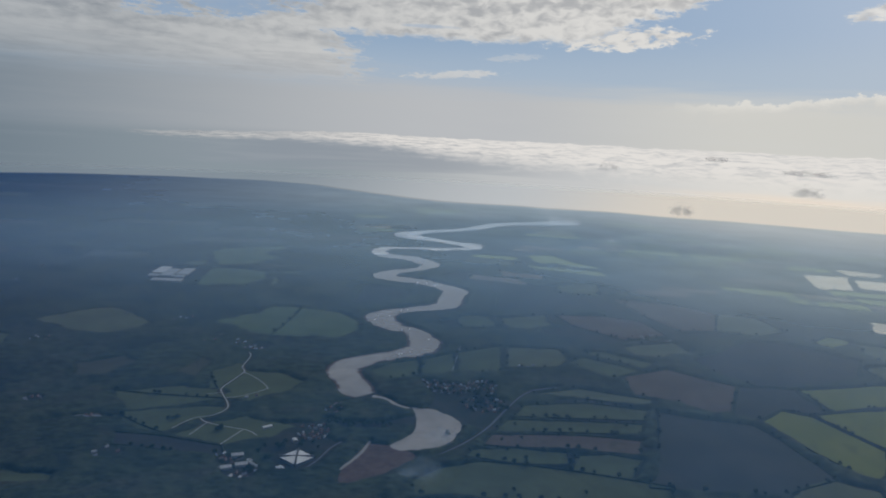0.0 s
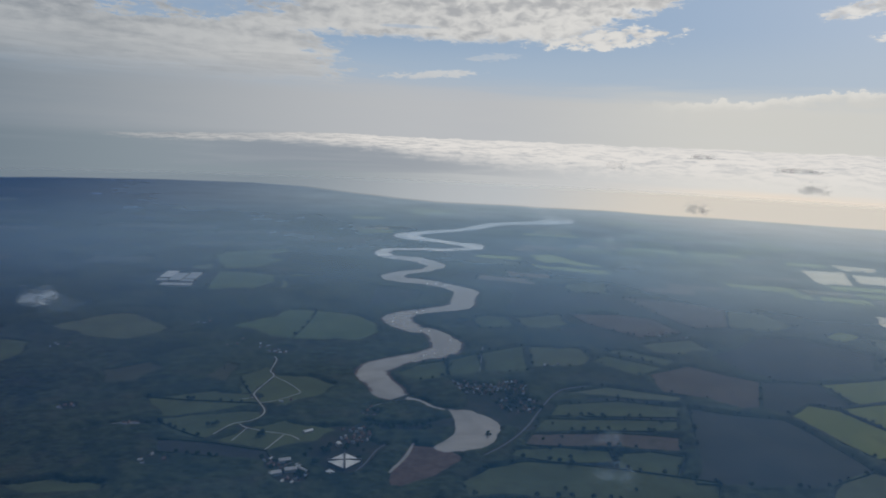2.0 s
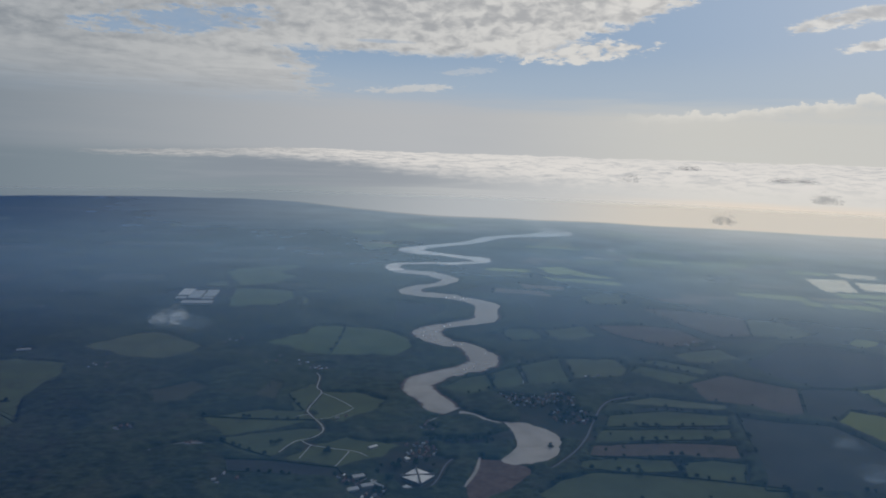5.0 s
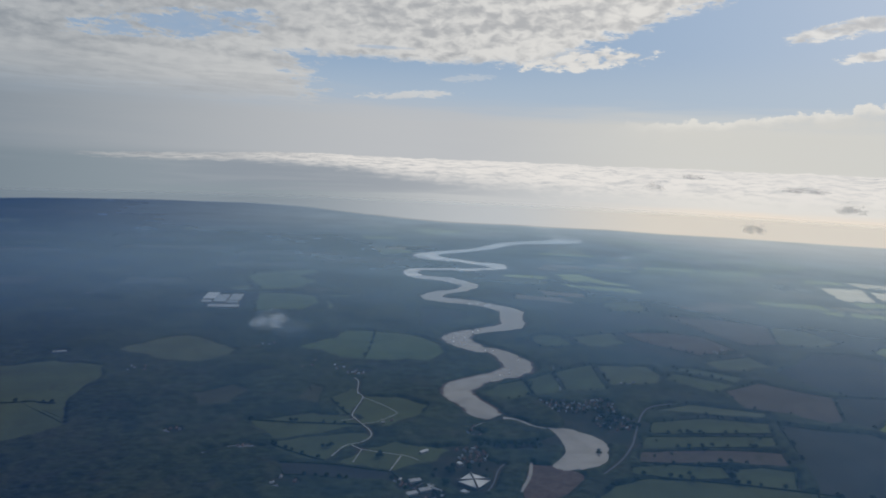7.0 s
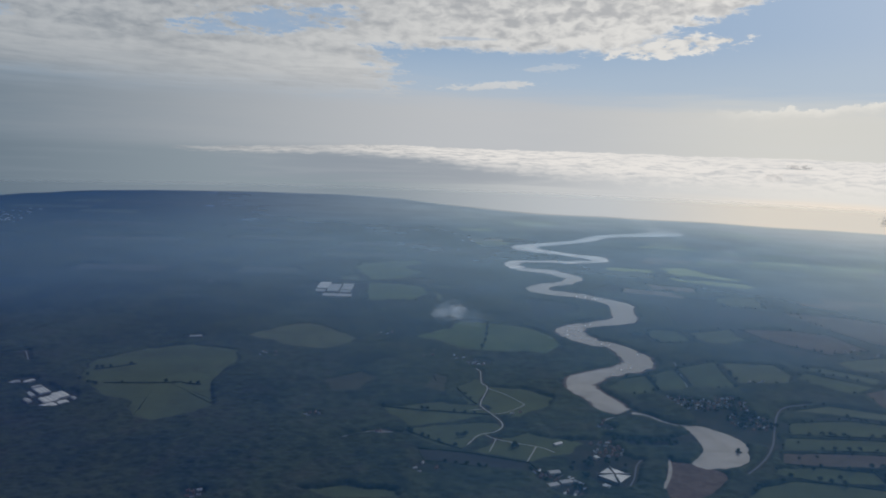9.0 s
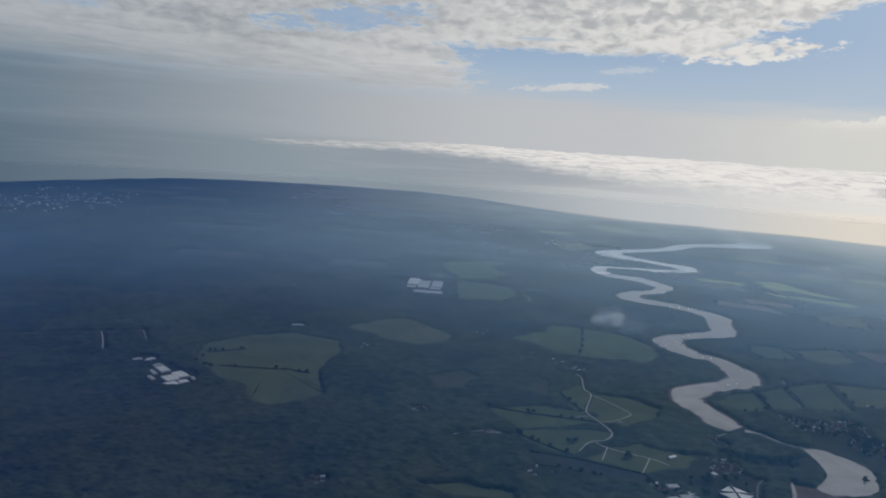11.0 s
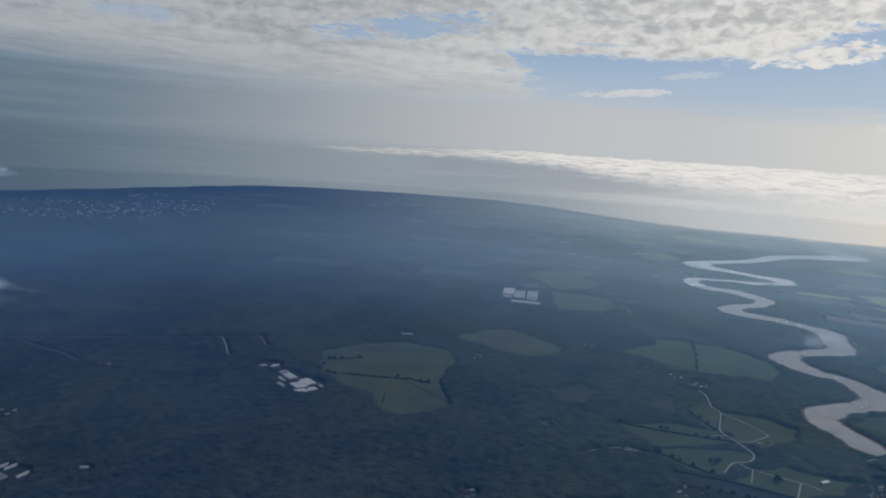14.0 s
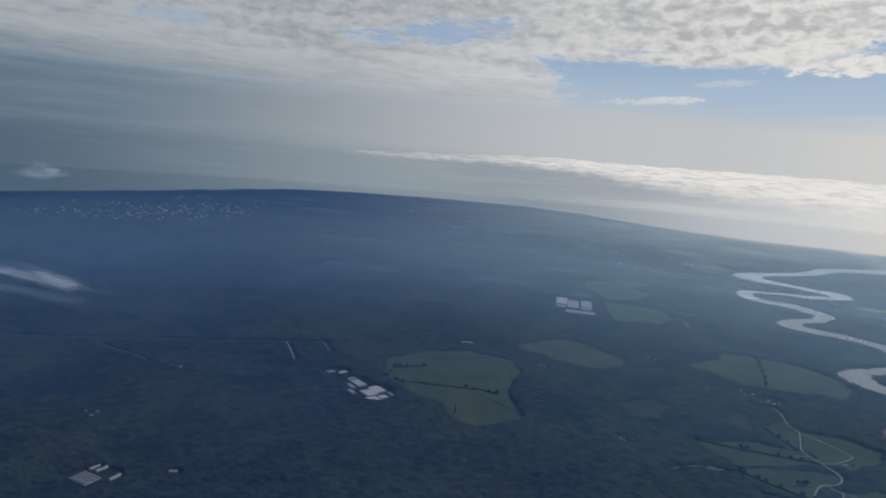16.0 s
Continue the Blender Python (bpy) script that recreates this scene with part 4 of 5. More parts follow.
# ---- hedges and trees ----
def hedge(p, q, bow):
    """A lumpy, uneven row of bushes between two points."""
    p, q = np.array(p), np.array(q)
    length = np.linalg.norm(q - p)
    n = max(6, int(length / 2.2))
    s = np.linspace(0, 1, n)[:, None]
    nrm = np.array([q[1] - p[1], p[0] - q[0]]) / length
    line = p + (q - p) * s + nrm * (4 * s * (1 - s) * bow)
    k = random.randrange(1000)
    bulk = 1 + 0.45 * rough_noise(s[:, 0] * length, s[:, 0] * 0, 5, k, 3)
    base, ring = p.copy(), []
    for a in np.radians((-10, 35, 70, 110, 145, 190)):
        wob = 1 + 0.25 * rough_noise(s[:, 0] * length, s[:, 0] * 0 + a * 9, 3, k + 5, 2)
        off = cos(a) * 0.8 * bulk * wob
        ring.append(np.c_[line + nrm * off[:, None] - base, np.maximum(-0.1, sin(a) * 1.25 * bulk * wob)])
    v = np.stack(ring, 1).reshape(-1, 3)
    ob = new("hedge", mesh_of("hedge", v, grid_faces(n, 6), HEDGE))
    ob.location = (*base, 0)
    tagged(ob, "dark leafy hedge along the edge of a field", "hedge", "field hedges")


def tree_kind(seed, tall, spread):
    """A broadleaved tree: tapered trunk with limbs, crown of many uneven clumps."""
    rnd = random.Random(seed)
    top = thing("tree", "broad dark leafy tree standing in a hedgerow", "tree", "hedgerow trees")
    bm = bmesh.new()

    def limb(a, b, r0, r1):
        a, b = Vector(a), Vector(b)
        m = Matrix.Translation((a + b) / 2) @ (b - a).to_track_quat("Z", "Y").to_matrix().to_4x4()
        bmesh.ops.create_cone(bm, cap_ends=True, segments=6, radius1=r0, radius2=r1, depth=(b - a).length, matrix=m)

    limb((0, 0, -0.2), (0, 0, tall * 0.5), 0.22, 0.13)
    for i in range(4):
        a = i * 1.57 + rnd.random()
        limb((0, 0, tall * 0.38), (cos(a) * spread * 0.5, sin(a) * spread * 0.5, tall * (0.6 + 0.15 * rnd.random())), 0.1, 0.04)
    part("trunk", bm, BARK, top)
    bm = bmesh.new()
    for i in range(22):
        a, r, h = rnd.random() * 6.28, spread * math.sqrt(rnd.random()) * 0.85, rnd.random()
        c = Vector((cos(a) * r, sin(a) * r, tall * (0.42 + 0.5 * h * (1 - 0.55 * (r / spread) ** 2))))
        s = spread * (0.26 + 0.16 * rnd.random())
        made = bmesh.ops.create_icosphere(bm, subdivisions=1, radius=s, matrix=Matrix.Translation(c))
        for vert in made["verts"]:
            d = vert.co - c
            vert.co = c + d * (0.7 + 0.6 * rnd.random())
            vert.co.z = c.z + (vert.co.z - c.z) * 0.8
    part("crown", bm, CROWN, top)
    return top


TREES = [tree_kind(k, 4.2 + 0.5 * k, 1.7 + 0.2 * k) for k in range(4)]
tree_spots = []
for p, q, bow, hedged in EDGES:
    if not hedged:
        continue
    mid = (p + q) / 2
    if mid[1] < 1150:
        hedge(p, q, bow)
    length = np.linalg.norm(q - p)
    for s in np.arange(0.04, 1, 9.0 / length):
        if random.random() < 0.38 and mid[1] < 1250:
            s2 = s + (random.random() - 0.5) * 6 / length
            nrm = np.array([q[1] - p[1], p[0] - q[0]]) / length
            at = p + (q - p) * s2 + nrm * (4 * s2 * (1 - s2) * bow + random.uniform(-1, 1))
            tree_spots.append((at[0], at[1]))
for ax, ay, rad, count in ((-119, 547, 40, 80), (-164, 530, 30, 60), (-74, 638, 32, 90), (30, 751, 42, 150), (47, 695, 26, 60), (-19, 743, 24, 50), (-668, 690, 30, 24), (-196, 650, 8, 8), (-245, 612, 5, 4), (-159, 641, 14, 22), (-198, 596, 6, 4), (127, 668, 60, 12), (87, 560, 60, 10), (-23, 819, 8, 6), (60, 795, 16, 8)):
    for _ in range(count):
        a, r = random.random() * 6.28, rad * math.sqrt(random.random())
        tree_spots.append((ax + cos(a) * r, ay + sin(a) * r))

# rows of bushes and trees between the far fields, joined into one
ball = bmesh.new()
bmesh.ops.create_icosphere(ball, subdivisions=1, radius=1.0)
ball_v = np.array([v.co[:] for v in ball.verts])
ball_f = np.array([[v.index for v in f.verts] for f in ball.faces])
ball.free()
far_v, far_f, rnd = [], [], random.Random(44)
for p, q, bow, hedged in EDGES:
    mid = (p + q) / 2
    length = float(np.linalg.norm(q - p))
    if mid[1] < 1150 or mid[1] > 2700 or (mid[0] < -180 and mid[1] > 1250) or rnd.random() < 0.25:
        continue
    for s in np.arange(0, length, 8.0):
        if rnd.random() < 0.45:
            continue
        at = p + (q - p) * (s / length) + np.array([rnd.uniform(-2.5, 2.5), rnd.uniform(-2.5, 2.5)])
        if near_line(at[:1], at[1:], river[::4, :2], river[::4, 2])[0] < 6:
            continue
        r = rnd.uniform(1.6, 3.2)
        lump = ball_v * (0.75 + 0.5 * np.random.RandomState(rnd.randrange(9999)).rand(len(ball_v), 1)) * np.array([r * 1.3, r, r * 0.9])
        far_f.append(ball_f + len(ball_v) * len(far_v))
        far_v.append(lump + np.array([at[0], at[1], r * 0.45]))
tagged(new("far_hedgerows", mesh_of("far_hedgerows", np.vstack(far_v), np.vstack(far_f), HEDGE)), "dark lines of bushes and trees between distant fields", "hedgerows", "", "stuff")

# ---- buildings ----
TAKEN = []


def box(bm, x0, y0, z0, x1, y1, z1, top_in=0.0):
    v = [bm.verts.new((x, y, z)) for x, y, z in ((x0, y0, z0), (x1, y0, z0), (x1, y1, z0), (x0, y1, z0))]
    t = top_in
    u = [bm.verts.new((x, y, z1)) for x, y in ((x0 + t, y0 + t), (x1 - t, y0 + t), (x1 - t, y1 - t), (x0 + t, y1 - t))]
    bm.faces.new(v[::-1]), bm.faces.new(u)
    for i in range(4):
        bm.faces.new((v[i], v[(i + 1) % 4], u[(i + 1) % 4], u[i]))


def gable(bm, x0, y0, x1, y1, z, rise, over=0.15, thick=0.12):
    """A pitched roof with the ridge along x, with thickness and overhang."""
    ym = (y0 + y1) / 2
    pts = [(y0 - over, z), (ym, z + rise), (y1 + over, z), (y1 + over, z - thick), (ym, z + rise - thick * 1.3), (y0 - over, z - thick)]
    a = [bm.verts.new((x0 - over, y, h)) for y, h in pts]
    b = [bm.verts.new((x1 + over, y, h)) for y, h in pts]
    for i in range(6):
        j = (i + 1) % 6
        bm.faces.new((a[i], b[i], b[j], a[j]))
    for q in (a, b):
        bm.faces.new((q[0], q[1], q[4], q[5])), bm.faces.new((q[1], q[2], q[3], q[4]))


def house_kind(length, depth, wall, rise, wall_mat, roof_mat, label):
    """A small house: walls, pitched roof, chimney, door and windows."""
    h = thing("house", label, "house", "village houses")
    bm = bmesh.new()
    x, y = length / 2, depth / 2
    box(bm, -x, -y, -0.1, x, y, wall)
    for sx_ in (-x, x):
        a, b, c = (bm.verts.new((sx_, yy, zz)) for yy, zz in ((-y, wall), (y, wall), (0, wall + rise * 0.95)))
        bm.faces.new((a, b, c))
    part("wall", bm, wall_mat, h)
    bm = bmesh.new()
    gable(bm, -x, -y, x, y, wall, rise)
    roof = part("roof", bm, roof_mat, h)
    bm = bmesh.new()
    box(bm, x * 0.6 - 0.2, -0.2, wall + rise * 0.6, x * 0.6 + 0.2, 0.2, wall + rise + 0.45)
    part("chimney", bm, BRICK, roof)
    for k in range(3):
        wx0 = -x * 0.7 + k * x * 0.62
        bm = bmesh.new()
        box(bm, wx0 - 0.2, -y - 0.03, wall * 0.4, wx0 + 0.2, -y + 0.02, wall * 0.8)
        part("window", bm, DARK_STRIP, h)
    bm = bmesh.new()
    box(bm, x * 0.78, -y - 0.03, -0.1, x * 0.78 + 0.3, -y + 0.02, wall * 0.65)
    part("door", bm, TIMBER, h)
    return h


def shed_kind(length, depth, wall, spans, wall_mat, roof_mat, name, label, category, group, rise=0.7):
    """A wide hall or glasshouse under several parallel pitched roofs."""
    h = thing(name, label, category, group)
    bm = bmesh.new()
    box(bm, -length / 2, -depth / 2, -0.1, length / 2, depth / 2, wall)
    part("wall", bm, wall_mat, h)
    each = depth / spans
    for k in range(spans):
        bm = bmesh.new()
        y0 = -depth / 2 + k * each
        gable(bm, -length / 2, y0 + 0.04, length / 2, y0 + each - 0.04, wall + 0.13, rise, 0.02)
        part("roof_bay", bm, roof_mat, h)
    return h


def place(kind, first, x, y, turn, scale=1.0):
    """Sets the first of a kind down where it was built, and copies after that."""
    m = pose(x, y, 0, 0, 0, turn)
    if first:
        kind.matrix_world = m
        return kind
    return copy_thing(kind, m)


# the large square hall with a white roof crossed by dark diagonal strips
hall = thing("exhibition_hall", "large square hall with white roof quarters between dark diagonal strips", "hall", at=(-115.8, 547.8, 0), turn=-38)
S, W = 10.0, 2.6
bm = bmesh.new()
box(bm, -S, -S, -0.1, S, S, W)
part("wall", bm, DARK_STRIP, hall)
for q in range(4):
    bm = bmesh.new()
    a = pi / 2 * q
    rot = lambda x, y: (x * cos(a) - y * sin(a), x * sin(a) + y * cos(a))
    low = [(-S + 1.1, -S - 0.3, W + 0.05), (S - 1.1, -S - 0.3, W + 0.05), (0, -1.1, W + 1.3)]
    top = [bm.verts.new((*rot(x, y), z)) for x, y, z in low]
    bot = [bm.verts.new((*rot(x, y), z - 0.2)) for x, y, z in low]
    bm.faces.new(top), bm.faces.new(bot[::-1])
    for i in range(3):
        bm.faces.new((top[i], bot[i], bot[(i + 1) % 3], top[(i + 1) % 3]))
    part("roof_quarter", bm, WHITE_ROOF, hall, "white sheet roof quarter")
for d in (45, 135):
    bm = bmesh.new()
    L = S * 1.42
    box(bm, -L, -0.55, W + 0.2, L, 0.55, W + 1.5, 0.15)
    strip = part("roof_strip", bm, DARK_STRIP, hall, "dark raised roof strip")
    strip.matrix_local = pose(0, 0, 0.002 * d, 0, 0, d)
TAKEN.append((-116, 548, 17))

annex = shed_kind(15, 6, 2.0, 2, RENDER, WHITE_ROOF, "annex", "long white-roofed hall beside the square hall", "hall", "")
annex.matrix_world = pose(-121.9, 524.8, 0, 0, 0, -46)
TAKEN.append((-121, 525, 9))
kiosk = shed_kind(5, 4, 2.2, 1, RENDER, WHITE_ROOF, "kiosk", "small white-roofed pavilion among trees", "pavilion", "")
kiosk.matrix_world = pose(-125, 582, 0, 0, 0, -60)
TAKEN.append((-125, 582, 5))
barn = shed_kind(9, 3.6, 1.6, 1, RENDER, WHITE_ROOF, "barn", "white-roofed barn at the edge of the parkland", "barn", "")
barn.matrix_world = pose(-156.4, 608.4, 0, 0, 0, 40)
TAKEN.append((-157, 608, 6))

stores = shed_kind(10, 5.5, 1.9, 2, RENDER, PALE_ROOF, "store_shed", "pale-roofed store shed among village trees", "shed", "store sheds")
stores.matrix_world = pose(-168, 525, 0, 0, 0, 25)
for x, y, t in ((-165, 548, 20), (-150, 540, 30), (-146, 533, -40), (-157, 532, 22)):
    copy_thing(stores, pose(x, y, 0, 0, 0, t))
TAKEN += [(-168, 525, 6), (-165, 548, 6), (-150, 540, 6), (-146, 533, 6), (-157, 532, 6)]

HOUSES = [
    house_kind(2.7, 1.8, 1.2, 0.8, BRICK, TILE_ROOF, "red brick house with a brown tiled roof"),
    house_kind(3.2, 1.9, 1.3, 0.8, RENDER, SLATE_ROOF, "pale rendered house with a slate roof"),
    house_kind(3.8, 1.9, 1.2, 0.8, RENDER, PALE_ROOF, "long pale house with a light grey roof"),
]
used = [True, True, True]
CLUSTERS = ((-164, 522, 26, 24), (-171, 540, 14, 5), (-139, 511, 16, 5), (-112, 606, 18, 18), (-104, 658, 18, 14), (-125, 685, 8, 3), (44, 758, 32, 60), (8, 745, 24, 40), (-23, 746, 16, 16), (45, 695, 22, 20), (-236, 843, 14, 8), (-187, 674, 14, 6), (147, 798, 26, 5), (-289, 888, 30, 5), (295, 997, 24, 5), (-396, 648, 9, 5), (-319, 614, 7, 4), (-443, 473, 8, 6), (-271, 543, 12, 4), (-882, 616, 22, 4), (594, 852, 20, 3), (-497, 835, 18, 6), (-370, 968, 16, 5), (-171, 652, 12, 6), (-256, 856, 16, 6), (336, 988, 16, 6), (106, 827, 14, 6), (66, 738, 16, 14), (530, 1333, 30, 10), (-866, 460, 12, 3), (-1144, 998, 10, 3), (-760, 1288, 10, 3), (-732, 1154, 8, 2), (-854, 632, 14, 4), (-761, 701, 10, 3), (-96, 524, 10, 5), (-112, 600, 12, 8))
for hx, hy, rad, count in CLUSTERS:
    made = 0
    for _ in range(count * 6):
        a, r = random.random() * 6.28, rad * math.sqrt(random.random())
        x, y = hx + cos(a) * r, hy + sin(a) * r
        if any(math.hypot(x - tx, y - ty) < tr + 2.0 for tx, ty, tr in TAKEN) or made == count:
            continue
        if min(np.hypot(river[:, 0] - x, river[:, 1] - y) - river[:, 2] / 2) < 5 or inside(np.array(x), np.array(y), pond_rim, 4) or inside(np.array(x), np.array(y), mud_rim, 4):
            continue
        k = random.choice((0, 0, 0, 1, 1, 2))
        place(HOUSES[k], used[k], x, y, random.choice((10, 35, -50, 80)) + random.uniform(-9, 9))
        used[k] = False
        TAKEN.append((x, y, 1.9))
        made += 1

# glasshouses and works
NURSERY = "large pale glasshouse block on the wooded plain"
for x, y, length, depth, spans, roof, label in (
    (-541, 1303, 21, 60, 10, WHITE_ROOF, "large whitewashed glasshouse block on the wooded plain"),
    (-517, 1283, 21, 68, 11, GLASS_ROOF, NURSERY),
    (-494, 1297, 20, 60, 10, GLASS_ROOF, NURSERY),
    (-536, 1252, 17, 18, 3, PALE_ROOF, "small pale glasshouse beside larger blocks"),
    (-490, 1252, 20, 15, 3, PALE_ROOF, "small pale glasshouse beside larger blocks"),
    (-497, 1216, 52, 22, 3, PALE_ROOF, "long grey packing shed in front of the glasshouses"),
):
    block = shed_kind(length, depth, 2.2, spans, RENDER, roof, "glasshouse", label, "glasshouse", "nursery glasshouses")
    block.matrix_world = pose(x, y, 0, 0, 0, 6)
TAKEN.append((-512, 1281, 62))

WORKS = "white-roofed industrial hall beside a dark wood"


def works_hall(x, y, length, depth, turn, spans, roof=WHITE_ROOF, label=WORKS):
    h = shed_kind(length, depth, 1.3, spans, PALE_ROOF, roof, "factory_hall", label, "factory", "industrial halls")
    h.matrix_world = pose(x, y, 0, 0, 0, turn)
    TAKEN.append((x, y, max(length, depth) / 2 + 1))


works_hall(-686.2, 663.3, 19.0, 10.6, -36, 3)
works_hall(-690.0, 651.0, 14.0, 4.6, -36, 2)
works_hall(-660.2, 654.0, 18.6, 12.4, -36, 2)
works_hall(-663.6, 640.0, 17.6, 13.6, -36, 3)
works_hall(-653.6, 623.5, 10.8, 14.6, -36, 2)
works_hall(-645.9, 635.3, 7.5, 9.6, -36, 1)
works_hall(-639.5, 646.5, 14.6, 3.8, -36, 1, PALE_ROOF)
works_hall(-681.8, 634.0, 13.0, 4.6, -36, 1, PALE_ROOF)
works_hall(-698.9, 673.8, 4.3, 10.0, -36, 1, PALE_ROOF)
works_hall(-717.5, 689.0, 4.6, 11.0, -22, 1)
works_hall(-730.5, 683.1, 4.2, 11.5, -30, 1, PALE_ROOF)
works_hall(-747.1, 705.9, 17.1, 4.5, 54, 1, PALE_ROOF)
works_hall(-753, 709, 14, 3, 72, 1, PALE_ROOF, "low grey shed on open heath")
GREY = "broad grey-roofed depot on the dark heath"
works_hall(-775.7, 364.0, 17, 14, -10, 4, SLATE_ROOF, GREY)
works_hall(-782, 383, 12, 2.4, 73, 1, PALE_ROOF, "long narrow shed beside a grey depot")
works_hall(-776.1, 381.4, 10, 1.8, 79, 1, PALE_ROOF, "long narrow shed beside a grey depot")
works_hall(-758.5, 374.9, 10.5, 2.2, 86, 1, PALE_ROOF, "long narrow shed beside a grey depot")
works_hall(-738.1, 367.5, 4, 2, 60, 1, PALE_ROOF, "small grey hut on the dark heath")
works_hall(-727, 401, 6, 3, 30, 1, PALE_ROOF, "small grey farm building on the dark heath")
works_hall(-624, 902, 16, 4, 22, 1, PALE_ROOF, "grey farm shed at the edge of a field")

# the town near the far shore
TOWN = [
    shed_kind(6.5, 4.5, 2.2, 1, RENDER, WHITE_ROOF, "town_block", "pale grey-roofed block in the distant town", "building", "town blocks", 1.6),
    shed_kind(10, 6, 2.6, 2, RENDER, PALE_ROOF, "town_hall_block", "large grey-roofed building in the distant town", "building", "town blocks", 2.0),
    shed_kind(8, 4.5, 2.4, 1, BRICK, TILE_ROOF, "town_terrace", "brown-roofed terrace in the distant town", "building", "town blocks", 2.6),
]
town_used = [True, True, True]
TOWN_AT = [(-2108, 1640), (-2230, 1939), (-2001, 1716), (-2108, 1988), (-1870, 1730), (-1993, 2020), (-1860, 1941), (-1928, 2155), (-1942, 2330), (-1800, 2120), (-2255, 2464), (-1850, 2240), (-2050, 2200), (-1900, 1850)]
for k in range(285):
    cx_, cy_ = TOWN_AT[k % len(TOWN_AT)]
    x, y = cx_ + random.gauss(0, 52), cy_ + random.gauss(0, 65)
    kind = random.choice((0, 0, 1, 1, 2))
    place(TOWN[kind], town_used[kind], x, y, random.uniform(0, 180))
    town_used[kind] = False

# hedgerow and village trees, clear of buildings: the nearest are trees of their own, the rest one stand
good = []
for x, y in tree_spots:
    if any(np.hypot(line[:, 0] - x, line[:, 1] - y).min() < 3.5 for line, _ in ROADS) or wooded_at(x, y) or any(math.hypot(x - tx, y - ty) < tr + 1.6 for tx, ty, tr in TAKEN):
        continue
    if min(np.hypot(river[:, 0] - x, river[:, 1] - y) - river[:, 2] / 2) < 3 or inside(np.array(x), np.array(y), pond_rim, 2) or inside(np.array(x), np.array(y), mud_rim, 2):
        continue
    good.append((x, y))
good.sort(key=lambda p: math.hypot(p[0] + 60, p[1] - 420))
first = [True] * 4
for x, y in good[:296]:
    k = random.randrange(4)
    place(TREES[k], first[k], x, y, random.uniform(0, 360))
    first[k] = False
clumps, clump_faces, count = [], [], 0
for x, y in good[296:]:
    me = next(c for c in TREES[random.randrange(4)].children if c.name.startswith("crown")).data
    co = np.empty(len(me.vertices) * 3, np.float32)
    me.vertices.foreach_get("co", co)
    co = co.reshape(-1, 3)
    a = random.uniform(0, 6.28)
    turned = np.c_[co[:, 0] * cos(a) - co[:, 1] * sin(a) + x, co[:, 0] * sin(a) + co[:, 1] * cos(a) + y, co[:, 2] * random.uniform(0.8, 1.2) - 0.4]
    fi = np.empty(len(me.polygons) * 3, np.int32)
    me.polygons.foreach_get("vertices", fi)
    clumps.append(turned), clump_faces.append(fi.reshape(-1, 3) + count)
    count += len(co)
far_trees = mesh_of("far_trees", np.vstack(clumps), np.vstack(clump_faces), CROWN)
tagged(new("far_trees", far_trees), "scattered dark hedgerow trees among distant fields", "trees", "", "stuff")

# ---- boats ----
def boat_kind(length, mast):
    b = thing("boat", "small white moored boat on the river", "boat", "moored boats")
    bm = bmesh.new()
    ring = [(-0.5, 0.16), (-0.2, 0.2), (0.15, 0.18), (0.38, 0.09), (0.5, 0.0)]
    deck = [(x * length, y * length) for x, y in ring] + [(x * length, -y * length) for x, y in ring[3::-1]]
    top = [bm.verts.new((x, y, 0.14 * length)) for x, y in deck]
    low = [bm.verts.new((x * 0.9, y * 0.6, -0.03)) for x, y in deck]
    bm.faces.new(top[::-1]), bm.faces.new(low)
    for i in range(len(deck)):
        j = (i + 1) % len(deck)
        bm.faces.new((low[i], low[j], top[j], top[i]))
    part("hull", bm, HULL, b)
    bm = bmesh.new()
    box(bm, -0.2 * length, -0.1 * length, 0.14 * length, 0.12 * length, 0.1 * length, 0.24 * length, 0.02 * length)
    part("cabin", bm, HULL, b)
    if mast:
        bm = bmesh.new()
        bmesh.ops.create_cone(bm, cap_ends=True, segments=6, radius1=0.05, radius2=0.03, depth=mast, matrix=Matrix.Translation((0.1, 0, mast / 2)))
        part("mast", bm, SPAR, b)
    return b


BOATS = [boat_kind(4.2, 5.0), boat_kind(3.2, 0.0)]
boat_first = [True, True]
spots = [(-4 + random.uniform(-45, 45), 1774 + random.uniform(-12, 14)) for _ in range(26)] + [(-30 + random.uniform(-26, 22), 1306 + random.uniform(-14, 16)) for _ in range(12)]
for k in range(12):
    i = random.randrange(80, 245)
    spots.append((river[i, 0] + random.uniform(-0.3, 0.3) * river[i, 2], river[i, 1] + random.uniform(-0.3, 0.3) * river[i, 2]))
for x, y in spots:
    gap = np.hypot(river[:, 0] - x, river[:, 1] - y) - river[:, 2] * 0.42
    if gap.min() > 0:
        continue
    k = random.randrange(2)
    m = pose(x, y, 0.2, 0, 0, random.uniform(40, 80))
    if boat_first[k]:
        BOATS[k].matrix_world, boat_first[k] = m, False
    else:
        copy_thing(BOATS[k], m)
for k, (x, y) in enumerate(((6, 1814), (28, 1818), (-19, 1808))):
    jetty = thing("jetty", "weathered timber jetty on the river", "jetty", "jetties", at=(x, y, 0), turn=75)
    bm = bmesh.new()
    box(bm, -14, -0.6, 0.5, 14, 0.6, 0.65)
    part("deck", bm, TIMBER, jetty)
    for px_ in (-12, -4, 4, 12):
        bm = bmesh.new()
        box(bm, px_ - 0.12, -0.12, -0.5, px_ + 0.12, 0.12, 0.5)
        part("pile", bm, TIMBER, jetty)

